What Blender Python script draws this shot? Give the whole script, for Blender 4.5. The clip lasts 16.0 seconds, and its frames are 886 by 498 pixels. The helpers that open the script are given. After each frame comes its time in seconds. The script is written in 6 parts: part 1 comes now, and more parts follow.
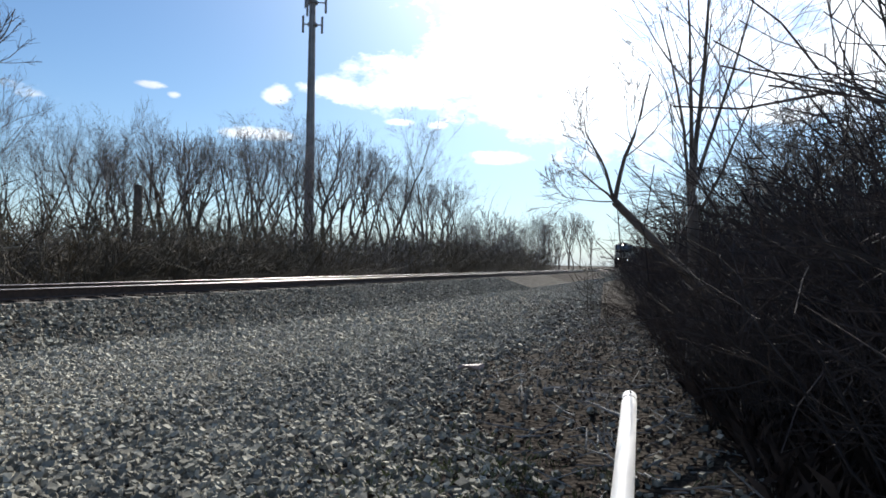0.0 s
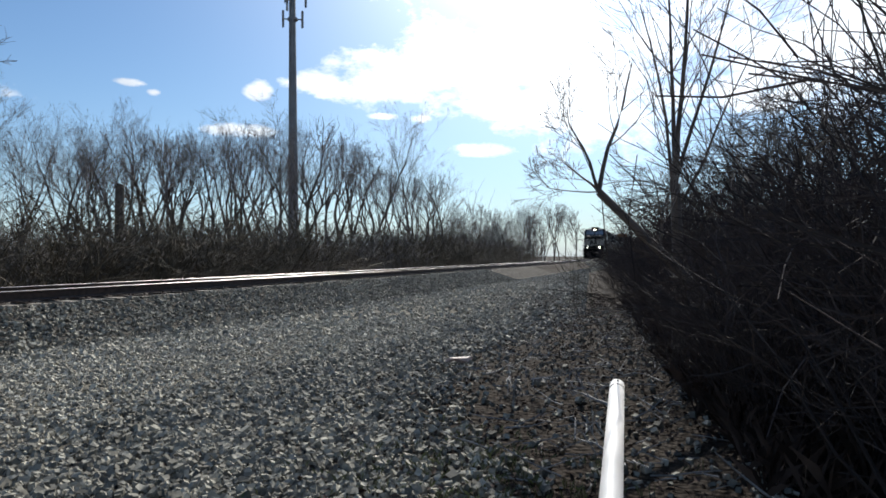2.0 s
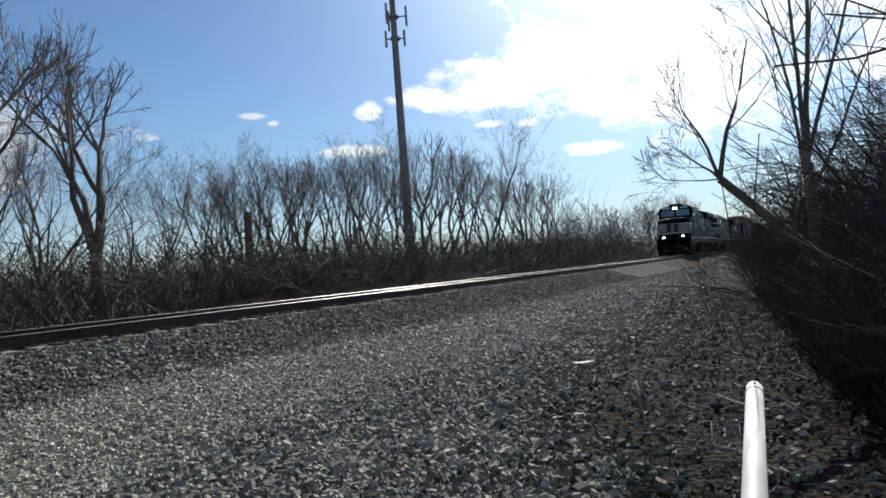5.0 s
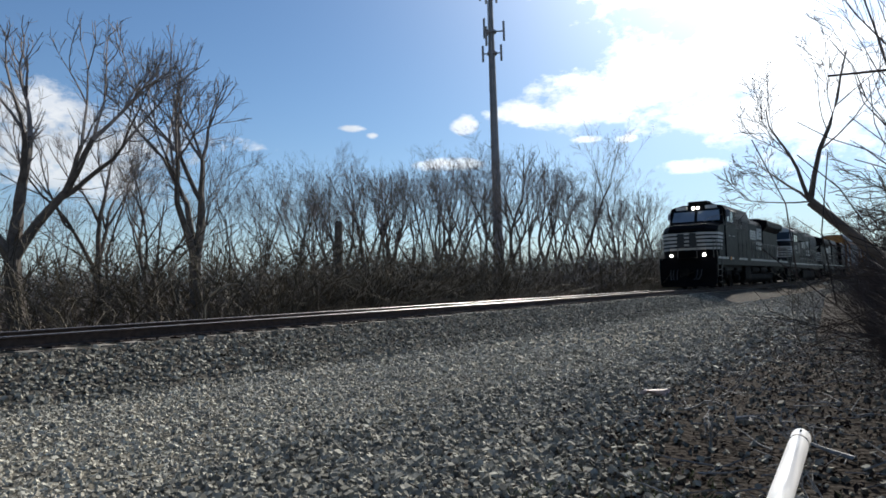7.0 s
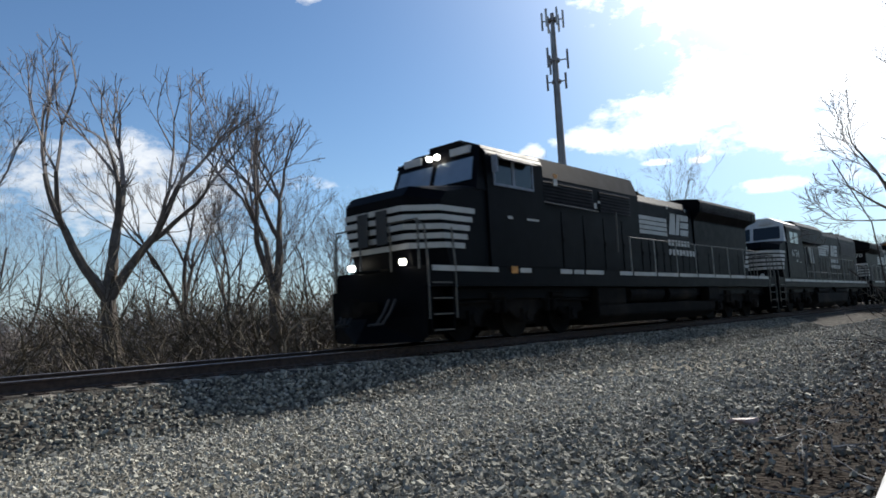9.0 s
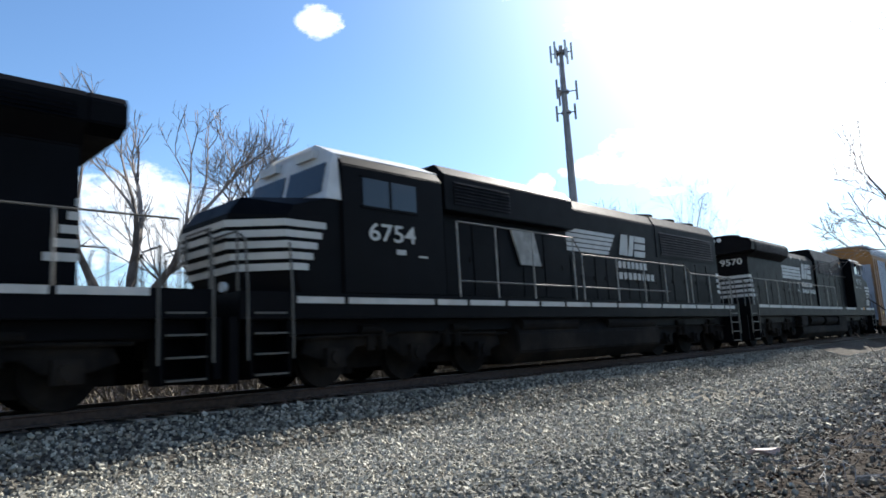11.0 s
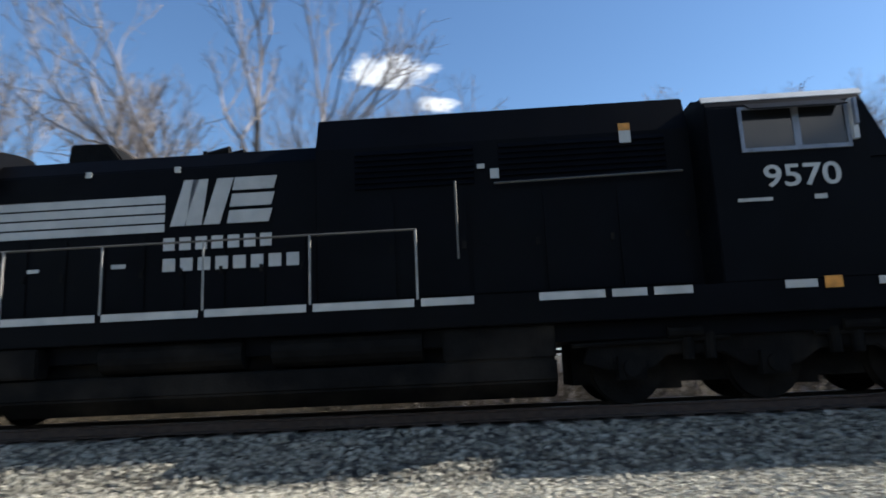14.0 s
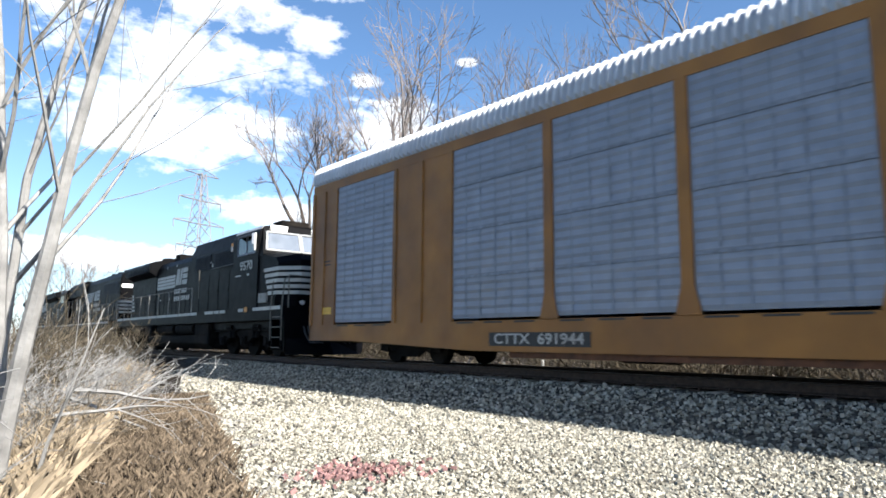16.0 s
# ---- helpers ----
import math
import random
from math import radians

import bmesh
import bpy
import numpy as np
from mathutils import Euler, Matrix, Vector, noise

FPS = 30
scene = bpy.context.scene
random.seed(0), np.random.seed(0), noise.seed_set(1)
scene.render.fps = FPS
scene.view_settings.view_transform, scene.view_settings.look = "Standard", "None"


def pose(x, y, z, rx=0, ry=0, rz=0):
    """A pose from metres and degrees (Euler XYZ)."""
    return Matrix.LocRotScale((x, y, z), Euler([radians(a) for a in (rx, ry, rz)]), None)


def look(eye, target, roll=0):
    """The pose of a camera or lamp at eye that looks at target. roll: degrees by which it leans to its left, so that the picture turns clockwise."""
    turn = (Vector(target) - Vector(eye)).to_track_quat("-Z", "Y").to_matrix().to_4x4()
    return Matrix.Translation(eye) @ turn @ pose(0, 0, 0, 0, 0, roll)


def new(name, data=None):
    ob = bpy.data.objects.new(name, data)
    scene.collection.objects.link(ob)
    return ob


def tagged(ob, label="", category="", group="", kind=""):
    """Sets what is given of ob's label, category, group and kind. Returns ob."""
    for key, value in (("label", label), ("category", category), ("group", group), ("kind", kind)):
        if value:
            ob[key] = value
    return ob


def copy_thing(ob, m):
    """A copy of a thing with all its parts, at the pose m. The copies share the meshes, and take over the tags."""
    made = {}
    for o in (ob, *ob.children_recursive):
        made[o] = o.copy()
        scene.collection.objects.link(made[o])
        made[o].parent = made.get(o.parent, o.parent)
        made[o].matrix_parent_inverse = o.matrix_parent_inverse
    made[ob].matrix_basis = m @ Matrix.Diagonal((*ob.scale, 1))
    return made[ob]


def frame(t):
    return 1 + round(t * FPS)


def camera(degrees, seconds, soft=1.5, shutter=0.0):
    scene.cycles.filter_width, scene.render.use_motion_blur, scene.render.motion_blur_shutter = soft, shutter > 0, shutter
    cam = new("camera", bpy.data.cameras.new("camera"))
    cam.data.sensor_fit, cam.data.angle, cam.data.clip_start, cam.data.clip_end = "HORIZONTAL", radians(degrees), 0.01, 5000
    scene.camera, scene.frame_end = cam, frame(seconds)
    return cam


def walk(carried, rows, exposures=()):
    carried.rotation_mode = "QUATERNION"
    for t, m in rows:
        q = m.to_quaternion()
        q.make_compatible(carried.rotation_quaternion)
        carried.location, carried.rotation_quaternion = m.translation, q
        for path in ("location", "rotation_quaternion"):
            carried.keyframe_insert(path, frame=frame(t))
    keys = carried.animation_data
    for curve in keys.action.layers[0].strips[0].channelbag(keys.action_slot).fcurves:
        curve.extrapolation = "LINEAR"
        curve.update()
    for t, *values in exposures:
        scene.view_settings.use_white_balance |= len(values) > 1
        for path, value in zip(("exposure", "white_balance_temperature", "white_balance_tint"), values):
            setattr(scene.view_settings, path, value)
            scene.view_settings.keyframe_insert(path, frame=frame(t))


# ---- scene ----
cam = camera(66.55, 16.0, soft=1.7, shutter=0.15)


def aim(x, y, yaw, pitch, roll):
    """Eye at 1.25 m; yaw to the left of the track's direction."""
    return pose(x, y, 1.25, 90 + pitch, 0, yaw) @ pose(0, 0, 0, 0, 0, roll)


def eye_at(t):
    """Small shifts of the hand-held camera."""
    keys = [(0, -0.25, -0.12), (4.2, -0.25, -0.12), (6.3, -0.20, 0.17), (7.0, -0.10, 0.18), (8.2, -0.08, 0.15), (10.5, -0.05, -0.03), (13, -0.05, -0.03), (14, 0, 0), (16, 0, 0)]
    for (ta, xa, ya), (tb, xb, yb) in zip(keys, keys[1:]):
        if t <= tb:
            k = (t - ta) / (tb - ta)
            return xa + (xb - xa) * k, ya + (yb - ya) * k
    return 0, 0


TURNS = [
    (0.0, 21.52, 1.15, 0.97),
    (0.5, 21.99, 0.11, 1.28),
    (1.0, 21.86, -0.10, 0.39),
    (1.5, 21.41, -0.06, -0.77),
    (2.0, 20.32, 0.60, -0.24),
    (2.5, 21.69, 3.14, -1.54),
    (3.0, 21.87, 1.90, -2.46),
    (3.5, 25.59, 0.43, -4.01),
    (4.0, 29.67, 1.36, -3.44),
    (4.2, 29.22, 1.41, -3.62),
    (6.3, 35.31, 2.48, -3.11),
    (6.5, 36.77, 3.41, -1.77),
    (7.0, 37.75, 3.07, -1.58),
    (7.5, 38.25, 3.41, -3.27),
    (8.0, 40.34, 4.88, -3.44),
    (8.2, 42.07, 5.24, -2.98),
    (10.5, 44.50, 6.77, -2.92),
    (11.0, 44.39, 8.53, -3.21),
    (11.5, 43.01, 6.93, -4.08),
    (12.0, 41.73, 7.07, -3.60),
    (12.5, 40.62, 7.39, -3.69),
    (13.0, 43.26, 7.18, -4.07),
    (13.4, 53.59, 8.20, -7.09),
    (13.5, 57.55, 8.76, -6.83),
    (13.7, 67.17, 10.04, -6.85),
    (14.0, 92.84, 10.61, -2.57),
    (14.2, 107.38, 10.40, -3.49),
    (14.5, 125.10, 11.27, -2.64),
    (15.0, 135.35, 10.07, -1.54),
    (15.5, 140.08, 9.05, -0.10),
    (16.0, 140.18, 7.85, 0.52),
]
walk(cam, [(t, aim(*eye_at(t), a, b, c)) for t, a, b, c in TURNS],
     exposures=[(0, 0.3), (0.5, 0.12), (1.0, 0.05), (2.0, 0.15), (2.5, 0.45), (3.0, 0.2), (3.5, 0.05), (8.2, 0.05), (10.5, 0.86), (11.0, 0.98), (11.5, 0.98), (12.5, 1.0), (13.0, 0.95), (13.4, 0.82), (14.0, 0.86), (14.5, 1.3), (15.0, 1.44), (15.5, 1.24), (16, 1.1)])

# ---- sky and sun ----
SUN_AZ, SUN_EL = 9.5, 33.0          # degrees left of +Y, above the horizon
world = bpy.data.worlds.new("sky")
scene.world = world
world.use_nodes = True
wn, wl = world.node_tree.nodes, world.node_tree.links
wn.clear()


def wmath(op, a, b=None, c=None, clamp=False):
    n = wn.new("ShaderNodeMath")
    n.operation, n.use_clamp = op, clamp
    for i, v in enumerate((a, b, c)):
        if v is None:
            continue
        if isinstance(v, (int, float)):
            n.inputs[i].default_value = v
        else:
            wl.new(v, n.inputs[i])
    return n.outputs[0]


tex = wn.new("ShaderNodeTexCoord")
sep = wn.new("ShaderNodeSeparateXYZ")
wl.new(tex.outputs["Generated"], sep.inputs[0])
DX, DY, DZ = sep.outputs
AZ = wmath("MULTIPLY", wmath("ARCTAN2", wmath("MULTIPLY", DX, -1.0), DY), 57.29578)
EL = wmath("MULTIPLY", wmath("ARCSINE", DZ), 57.29578)
sky = wn.new("ShaderNodeTexSky")
sky.sky_type, sky.sun_disc = "NISHITA", False
sky.sun_elevation, sky.sun_rotation = radians(SUN_EL), radians(-SUN_AZ)
sky.air_density, sky.dust_density, sky.ozone_density = 1.0, 0.2, 2.0


def wnoise(scale, detail, rough, stretch):
    m = wn.new("ShaderNodeMapping")
    m.inputs["Scale"].default_value = (1, 1, stretch)
    wl.new(tex.outputs["Generated"], m.inputs[0])
    n = wn.new("ShaderNodeTexNoise")
    n.inputs["Scale"].default_value, n.inputs["Detail"].default_value, n.inputs["Roughness"].default_value = scale, detail, rough
    wl.new(m.outputs[0], n.inputs["Vector"])
    return n.outputs["Fac"]


PUFF = wnoise(9, 7, 0.6, 2.2)
WISP = wnoise(26, 5, 0.6, 2.0)
FRAY = wnoise(75, 4, 0.65, 1.6)
# fair-weather clouds: azimuth, elevation, half width, half height, roughness of the edge
CLOUDS = [(159.0, 26.1, 6.4, 2.0, 1.2), (161.0, 21.9, 9.6, 2.5, 1.2), (162.9, 16.7, 10.3, 3.2, 1.2), (151.6, 24.8, 2.7, 1.6, 1.1), (150.0, 29.0, 4.1, 1.7, 1.1),
          (143.2, 17.6, 6.0, 2.9, 1.4), (154.6, 10.6, 5.4, 1.3, 1.3), (138.1, 23.3, 1.0, 0.4, 0.8), (147.3, 21.6, 1.7, 0.6, 1.0), (170.9, 25.0, 4.8, 1.9, 1.3),
          (167.8, 6.4, 7.7, 1.2, 1.4), (67.2, 11.0, 11.2, 4.1, 1.3), (45.3, 13.3, 1.3, 0.3, 0.7), (43.4, 12.7, 0.6, 0.3, 0.7), (35.6, 13.4, 1.1, 0.9, 0.9),
          (29.9, 14.1, 3.5, 1.2, 1.1), (25.2, 14.7, 5.5, 2.3, 1.1), (19.6, 16.8, 4.5, 3.8, 1.2), (15.5, 12.9, 6.9, 1.9, 1.1), (12.4, 17.1, 8.0, 6.2, 1.2),
          (16.5, 8.9, 3.0, 0.6, 0.9), (22.1, 11.5, 1.0, 0.4, 0.8), (25.3, 11.7, 1.3, 0.3, 0.8), (36.8, 10.2, 2.9, 0.6, 1.0), (96.9, 25.5, 4.0, 1.3, 1.2),
          (92.7, 22.7, 2.1, 0.7, 1.0),
          (54.6, 27.2, 2.2, 1.3, 1.3), (37, 30.5, 5.5, 2.2, 1.5), (12, 29, 17, 9, 1.6), (8, 14, 9, 6, 1.4), (-12, 16, 14, 6, 1.8),
          (-60, 20, 20, 6, 2.0), (-120, 24, 24, 7, 2.0), (-160, 15, 14, 4, 2.0)]
cover = None
for az, el, wa, we, edge in CLOUDS:
    da = wmath("DIVIDE", wmath("SUBTRACT", AZ, float(az)), float(wa))
    de = wmath("DIVIDE", wmath("SUBTRACT", EL, float(el)), float(we))
    rr = wmath("ADD", wmath("MULTIPLY", da, da), wmath("MULTIPLY", de, de))
    v = wmath("ADD", wmath("SUBTRACT", 1.08, rr), wmath("MULTIPLY", wmath("SUBTRACT", PUFF, 0.5), 2.4 * edge))
    cover = v if cover is None else wmath("MAXIMUM", cover, v)
cover = wmath("ADD", cover, wmath("MULTIPLY", wmath("SUBTRACT", WISP, 0.5), 2.6))
cover = wmath("ADD", cover, wmath("MULTIPLY", wmath("SUBTRACT", FRAY, 0.5), 1.1))
cover = wmath("MULTIPLY", cover, 1.15, clamp=True)
cover = wmath("MULTIPLY", cover, wmath("SUBTRACT", 1.15, wmath("MULTIPLY", WISP, 0.6)), clamp=True)
# clouds and thin haze near the sun scatter its light forward
sd = Vector((-math.sin(radians(SUN_AZ)) * math.cos(radians(SUN_EL)), math.cos(radians(SUN_AZ)) * math.cos(radians(SUN_EL)), math.sin(radians(SUN_EL))))
dot = wn.new("ShaderNodeVectorMath")
dot.operation = "DOT_PRODUCT"
dot.inputs[1].default_value = sd
wl.new(tex.outputs["Generated"], dot.inputs[0])
NEAR = wmath("MAXIMUM", dot.outputs["Value"], 0.0)
halo = wmath("ADD", wmath("ADD", wmath("MULTIPLY", wmath("POWER", NEAR, 15.0), 6.0), wmath("MULTIPLY", wmath("POWER", NEAR, 30.0), 9.0)), wmath("MULTIPLY", wmath("POWER", NEAR, 120.0), 40.0))
cloud_light = wmath("ADD", wmath("ADD", 5.5, wmath("MULTIPLY", PUFF, 9.0)), wmath("MULTIPLY", wmath("POWER", NEAR, 10.0), 16.0))
mixc = wn.new("ShaderNodeMix")
mixc.data_type = "RGBA"
tintc = wn.new("ShaderNodeVectorMath")
tintc.operation = "SCALE"
tintc.inputs[0].default_value = (0.96, 0.98, 1.0)
wl.new(cloud_light, tintc.inputs["Scale"])
wl.new(wmath("MULTIPLY", cover, 0.92), mixc.inputs["Factor"])
skyc = wn.new("ShaderNodeVectorMath")
skyc.operation = "MULTIPLY"
skyc.inputs[1].default_value = (0.81, 1.0, 1.16)
wl.new(sky.outputs[0], skyc.inputs[0])
haze = wn.new("ShaderNodeVectorMath")
haze.operation = "SCALE"
haze.inputs[0].default_value = (1.0, 1.0, 1.0)
wl.new(halo, haze.inputs["Scale"])
addh = wn.new("ShaderNodeVectorMath")
wl.new(skyc.outputs[0], addh.inputs[0])
wl.new(haze.outputs[0], addh.inputs[1])
# pale haze low over the horizon
hz = wn.new("ShaderNodeMix")
hz.data_type = "RGBA"
hz.inputs["B"].default_value = (5.6, 6.6, 7.6, 1)
wl.new(wmath("MULTIPLY", wmath("POWER", 2.718, wmath("MULTIPLY", wmath("ABSOLUTE", EL), -0.22)), 0.85), hz.inputs["Factor"])
wl.new(addh.outputs[0], hz.inputs["A"])
wl.new(hz.outputs["Result"], mixc.inputs["A"])
wl.new(tintc.outputs[0], mixc.inputs["B"])
bg = wn.new("ShaderNodeBackground")
bg.inputs["Strength"].default_value = 0.085
wl.new(mixc.outputs["Result"], bg.inputs["Color"])
wout = wn.new("ShaderNodeOutputWorld")
wl.new(bg.outputs[0], wout.inputs["Surface"])

sun = new("sun", bpy.data.lights.new("sun", "SUN"))
sun.data.energy, sun.data.angle, sun.data.color = 5.0, radians(0.53), (1.0, 0.95, 0.87)
sun.matrix_basis = look(sd * 100, (0, 0, 0))

# ---- materials ----


def material(name, base, rough=0.7, metal=0.0, vary=0.25, scale=8.0, grime=(0.05, 0.045, 0.04), dirt=0.25, bump=0.1, bump_scale=60.0, island=0.0, ob_rand=0.0, spec=0.5):
    m = bpy.data.materials.new(name)
    m.use_nodes = True
    n, l = m.node_tree.nodes, m.node_tree.links
    b = n["Principled BSDF"]
    b.inputs["Metallic"].default_value = metal
    b.inputs["Specular IOR Level"].default_value = spec
    co = n.new("ShaderNodeTexCoord")

    def nz(s, d=4):
        q = n.new("ShaderNodeTexNoise")
        q.inputs["Scale"].default_value, q.inputs["Detail"].default_value = s, d
        l.new(co.outputs["Object"], q.inputs["Vector"])
        return q.outputs["Fac"]

    def mx(kind, fac, a, c):
        q = n.new("ShaderNodeMix")
        q.data_type, q.blend_type = "RGBA", kind
        for key, v in (("Factor", fac), ("A", a), ("B", c)):
            s = q.inputs[key] if key == "Factor" else [i for i in q.inputs if i.name == key and i.type == "RGBA"][0]
            if isinstance(v, (int, float)):
                s.default_value = v
            elif isinstance(v, tuple):
                s.default_value = (*v, 1)
            else:
                l.new(v, s)
        return [o for o in q.outputs if o.type == "RGBA"][0]

    def ramp(v, lo, hi):
        q = n.new("ShaderNodeMapRange")
        q.inputs["From Min"].default_value, q.inputs["From Max"].default_value = lo, hi
        l.new(v, q.inputs["Value"])
        return q.outputs[0]

    dark = tuple(c * (1 - vary) for c in base)
    light = tuple(min(1, c * (1 + vary)) for c in base)
    col = mx("MIX", ramp(nz(scale), 0.3, 0.7), dark, light)
    col = mx("MIX", ramp(nz(scale * 0.23, 6), 0.5, 0.75), col, mx("MIX", dirt, col, grime))
    if island or ob_rand:
        src = n.new("ShaderNodeNewGeometry").outputs["Random Per Island"] if island else n.new("ShaderNodeObjectInfo").outputs["Random"]
        k = island or ob_rand
        q = n.new("ShaderNodeMapRange")
        q.inputs["To Min"].default_value, q.inputs["To Max"].default_value = 1 - k, 1 + k
        l.new(src, q.inputs["Value"])
        h = n.new("ShaderNodeVectorMath")
        h.operation = "SCALE"
        l.new(col, h.inputs[0])
        l.new(q.outputs[0], h.inputs["Scale"])
        col = h.outputs[0]
    l.new(col, b.inputs["Base Color"])
    rr = n.new("ShaderNodeMapRange")
    rr.inputs["To Min"].default_value, rr.inputs["To Max"].default_value = max(0, rough - 0.12), min(1, rough + 0.12)
    l.new(nz(scale * 2.1), rr.inputs["Value"])
    l.new(rr.outputs[0], b.inputs["Roughness"])
    if bump:
        q = n.new("ShaderNodeBump")
        q.inputs["Strength"].default_value, q.inputs["Distance"].default_value = bump, 0.02
        l.new(nz(bump_scale), q.inputs["Height"])
        l.new(q.outputs[0], b.inputs["Normal"])
    return m


BLACK = material("black_enamel", (0.0018, 0.0021, 0.0033), 0.5, vary=0.3, scale=1.5, grime=(0.008, 0.007, 0.006), dirt=0.3, bump=0.03, bump_scale=12, spec=0.055)
UNDER = material("grimy_underframe", (0.006, 0.0056, 0.0054), 0.85, spec=0.1, vary=0.4, scale=4, grime=(0.045, 0.037, 0.029), dirt=0.5, bump=0.3, bump_scale=25)
STEEL = material("worn_steel", (0.30, 0.28, 0.27), 0.42, 0.9, scale=10, bump=0.05)
RUST = material("rusty_rail_side", (0.05, 0.032, 0.024), 0.85, vary=0.4, scale=12, bump=0.3)
SILLR = material("rust_brown_sill", (0.12, 0.05, 0.025), 0.85, vary=0.35, scale=6, bump=0.2)
WHITE = material("white_stripe_paint", (0.43, 0.42, 0.39), 0.55, vary=0.12, scale=3, grime=(0.25, 0.22, 0.18), dirt=0.5, bump=0.02)
GREYP = material("pale_grey_paint", (0.5, 0.5, 0.49), 0.5, vary=0.1, scale=3, dirt=0.3, bump=0.02)
HANDR = material("handrail_paint", (0.075, 0.07, 0.06), 0.5, vary=0.2, scale=3, bump=0.0)
POSTP = material("worn_pale_post_paint", (0.24, 0.23, 0.21), 0.55, vary=0.3, scale=4, grime=(0.06, 0.05, 0.04), dirt=0.6, bump=0.0)
ORANGE = material("orange_marker", (0.6, 0.24, 0.03), 0.5, bump=0.0)
YELLOW = material("yellow_railcar_paint", (0.28, 0.118, 0.02), 0.6, vary=0.2, scale=1.2, grime=(0.12, 0.05, 0.022), dirt=0.75, bump=0.05, bump_scale=6)
GALV = material("galvanised_panel", (0.225, 0.255, 0.31), 0.55, 0.1, vary=0.13, scale=2.0, grime=(0.25, 0.24, 0.23), dirt=0.35, bump=0.05, bump_scale=8)
ROOFW = material("white_roof_steel", (0.50, 0.525, 0.56), 0.5, 0.1, vary=0.08, scale=1.5, grime=(0.35, 0.3, 0.25), dirt=0.3, bump=0.03)
# dull steel; on the panel seams its darker tone is the lips' shadow
SEAM = material("dull_steel_and_seam_shade", (0.19, 0.215, 0.262), 0.6, bump=0)
PLACARD = material("bright_yellow_plate", (0.65, 0.36, 0.03), 0.5, bump=0)
SIGNB = material("black_number_panel", (0.02, 0.02, 0.02), 0.6, bump=0)
TIE = material("weathered_oak_tie", (0.25, 0.22, 0.18), 0.9, vary=0.4, scale=9, bump=0.6, bump_scale=40, ob_rand=0.3)
BARK = material("grey_brown_bark", (0.115, 0.092, 0.075), 0.9, vary=0.35, scale=6, bump=0.5, bump_scale=30)
# darker copies of bark and twigs: backlit shade put into the colour
SHADEBARK = material("shade_toned_bark", (0.06, 0.05, 0.042), 0.9, vary=0.35, scale=6, bump=0.5, bump_scale=30)
SHADETWIG = material("shade_toned_twigs", (0.15, 0.13, 0.11), 0.85, vary=0.3, scale=3, bump=0, island=0.4)
PALEBARK = material("pale_dry_bark", (0.25, 0.245, 0.235), 0.85, vary=0.3, scale=7, bump=0.4, bump_scale=30)
TWIG = material("bare_twigs", (0.21, 0.18, 0.165), 0.85, vary=0.3, scale=3, bump=0, island=0.35)
BRUSHM = material("dry_brush_stems", (0.085, 0.068, 0.044), 0.85, vary=0.35, scale=2, bump=0, island=0.5)
# brush stems darkened for the thicket's side turned from the sun
SHADEBRUSH = material("shade_toned_thicket_stems", (0.05, 0.037, 0.034), 0.9, vary=0.35, scale=2, bump=0, island=0.5)
STRAW = material("dead_grass", (0.30, 0.24, 0.165), 0.8, vary=0.3, scale=2, bump=0, island=0.5)
MATTED = material("matted_brown_straw", (0.155, 0.12, 0.085), 0.85, vary=0.3, scale=2, bump=0, island=0.5, spec=0.1)
GREEN = material("young_grass", (0.10, 0.115, 0.04), 0.7, vary=0.3, scale=4, bump=0, island=0.4)
# leaf brown lowered so that the colour holds the tree shade
LITTER = material("shade_toned_dead_leaves", (0.052, 0.037, 0.03), 0.95, spec=0.08, vary=0.4, scale=5, bump=0, island=0.6)
STONE = material("limestone_gravel", (0.40, 0.377, 0.308), 0.9, spec=0.2, vary=0.3, scale=14, grime=(0.13, 0.10, 0.075), dirt=0.4, bump=0.3, bump_scale=50, island=0.55)
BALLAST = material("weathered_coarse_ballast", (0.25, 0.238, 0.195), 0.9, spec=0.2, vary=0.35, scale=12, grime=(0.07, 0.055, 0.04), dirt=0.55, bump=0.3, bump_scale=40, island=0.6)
TOWERM = material("weathered_monopole", (0.27, 0.26, 0.26), 0.7, 0.2, vary=0.15, scale=1, bump=0.05)
PVC = material("white_plastic_pipe", (0.78, 0.78, 0.77), 0.35, vary=0.05, scale=5, grime=(0.4, 0.36, 0.3), dirt=0.3, bump=0.02)
STAKE = material("dark_creosoted_wood", (0.035, 0.028, 0.024), 0.9, vary=0.4, scale=12, bump=0.5)
REDDUST = material("red_dyed_stone", (0.27, 0.15, 0.14), 0.85, vary=0.3, scale=14, bump=0.3, island=0.4)
WSCREEN = material("windscreen_glass", (0.30, 0.33, 0.36), 0.15, 0.6, vary=0.1, scale=2, bump=0)
GLASS = bpy.data.materials.new("cab_glass")
GLASS.use_nodes = True
gb = GLASS.node_tree.nodes["Principled BSDF"]
gb.inputs["Base Color"].default_value, gb.inputs["Roughness"].default_value, gb.inputs["Metallic"].default_value = (0.015, 0.017, 0.02, 1), 0.08, 0.0


def glow(name, colour, strength):
    m = bpy.data.materials.new(name)
    m.use_nodes = True
    b = m.node_tree.nodes["Principled BSDF"]
    b.inputs["Emission Color"].default_value, b.inputs["Emission Strength"].default_value = (*colour, 1), strength
    return m


LAMP = glow("lit_headlamp", (1.0, 0.93, 0.78), 14.0)
BOARD = glow("lit_number_board", (1.0, 0.97, 0.9), 1.2)

# ground material: crushed stone grading into leaf litter beside the brush
GROUND = bpy.data.materials.new("shade_toned_gravel_and_litter")
GROUND.use_nodes = True
gn, gl = GROUND.node_tree.nodes, GROUND.node_tree.links
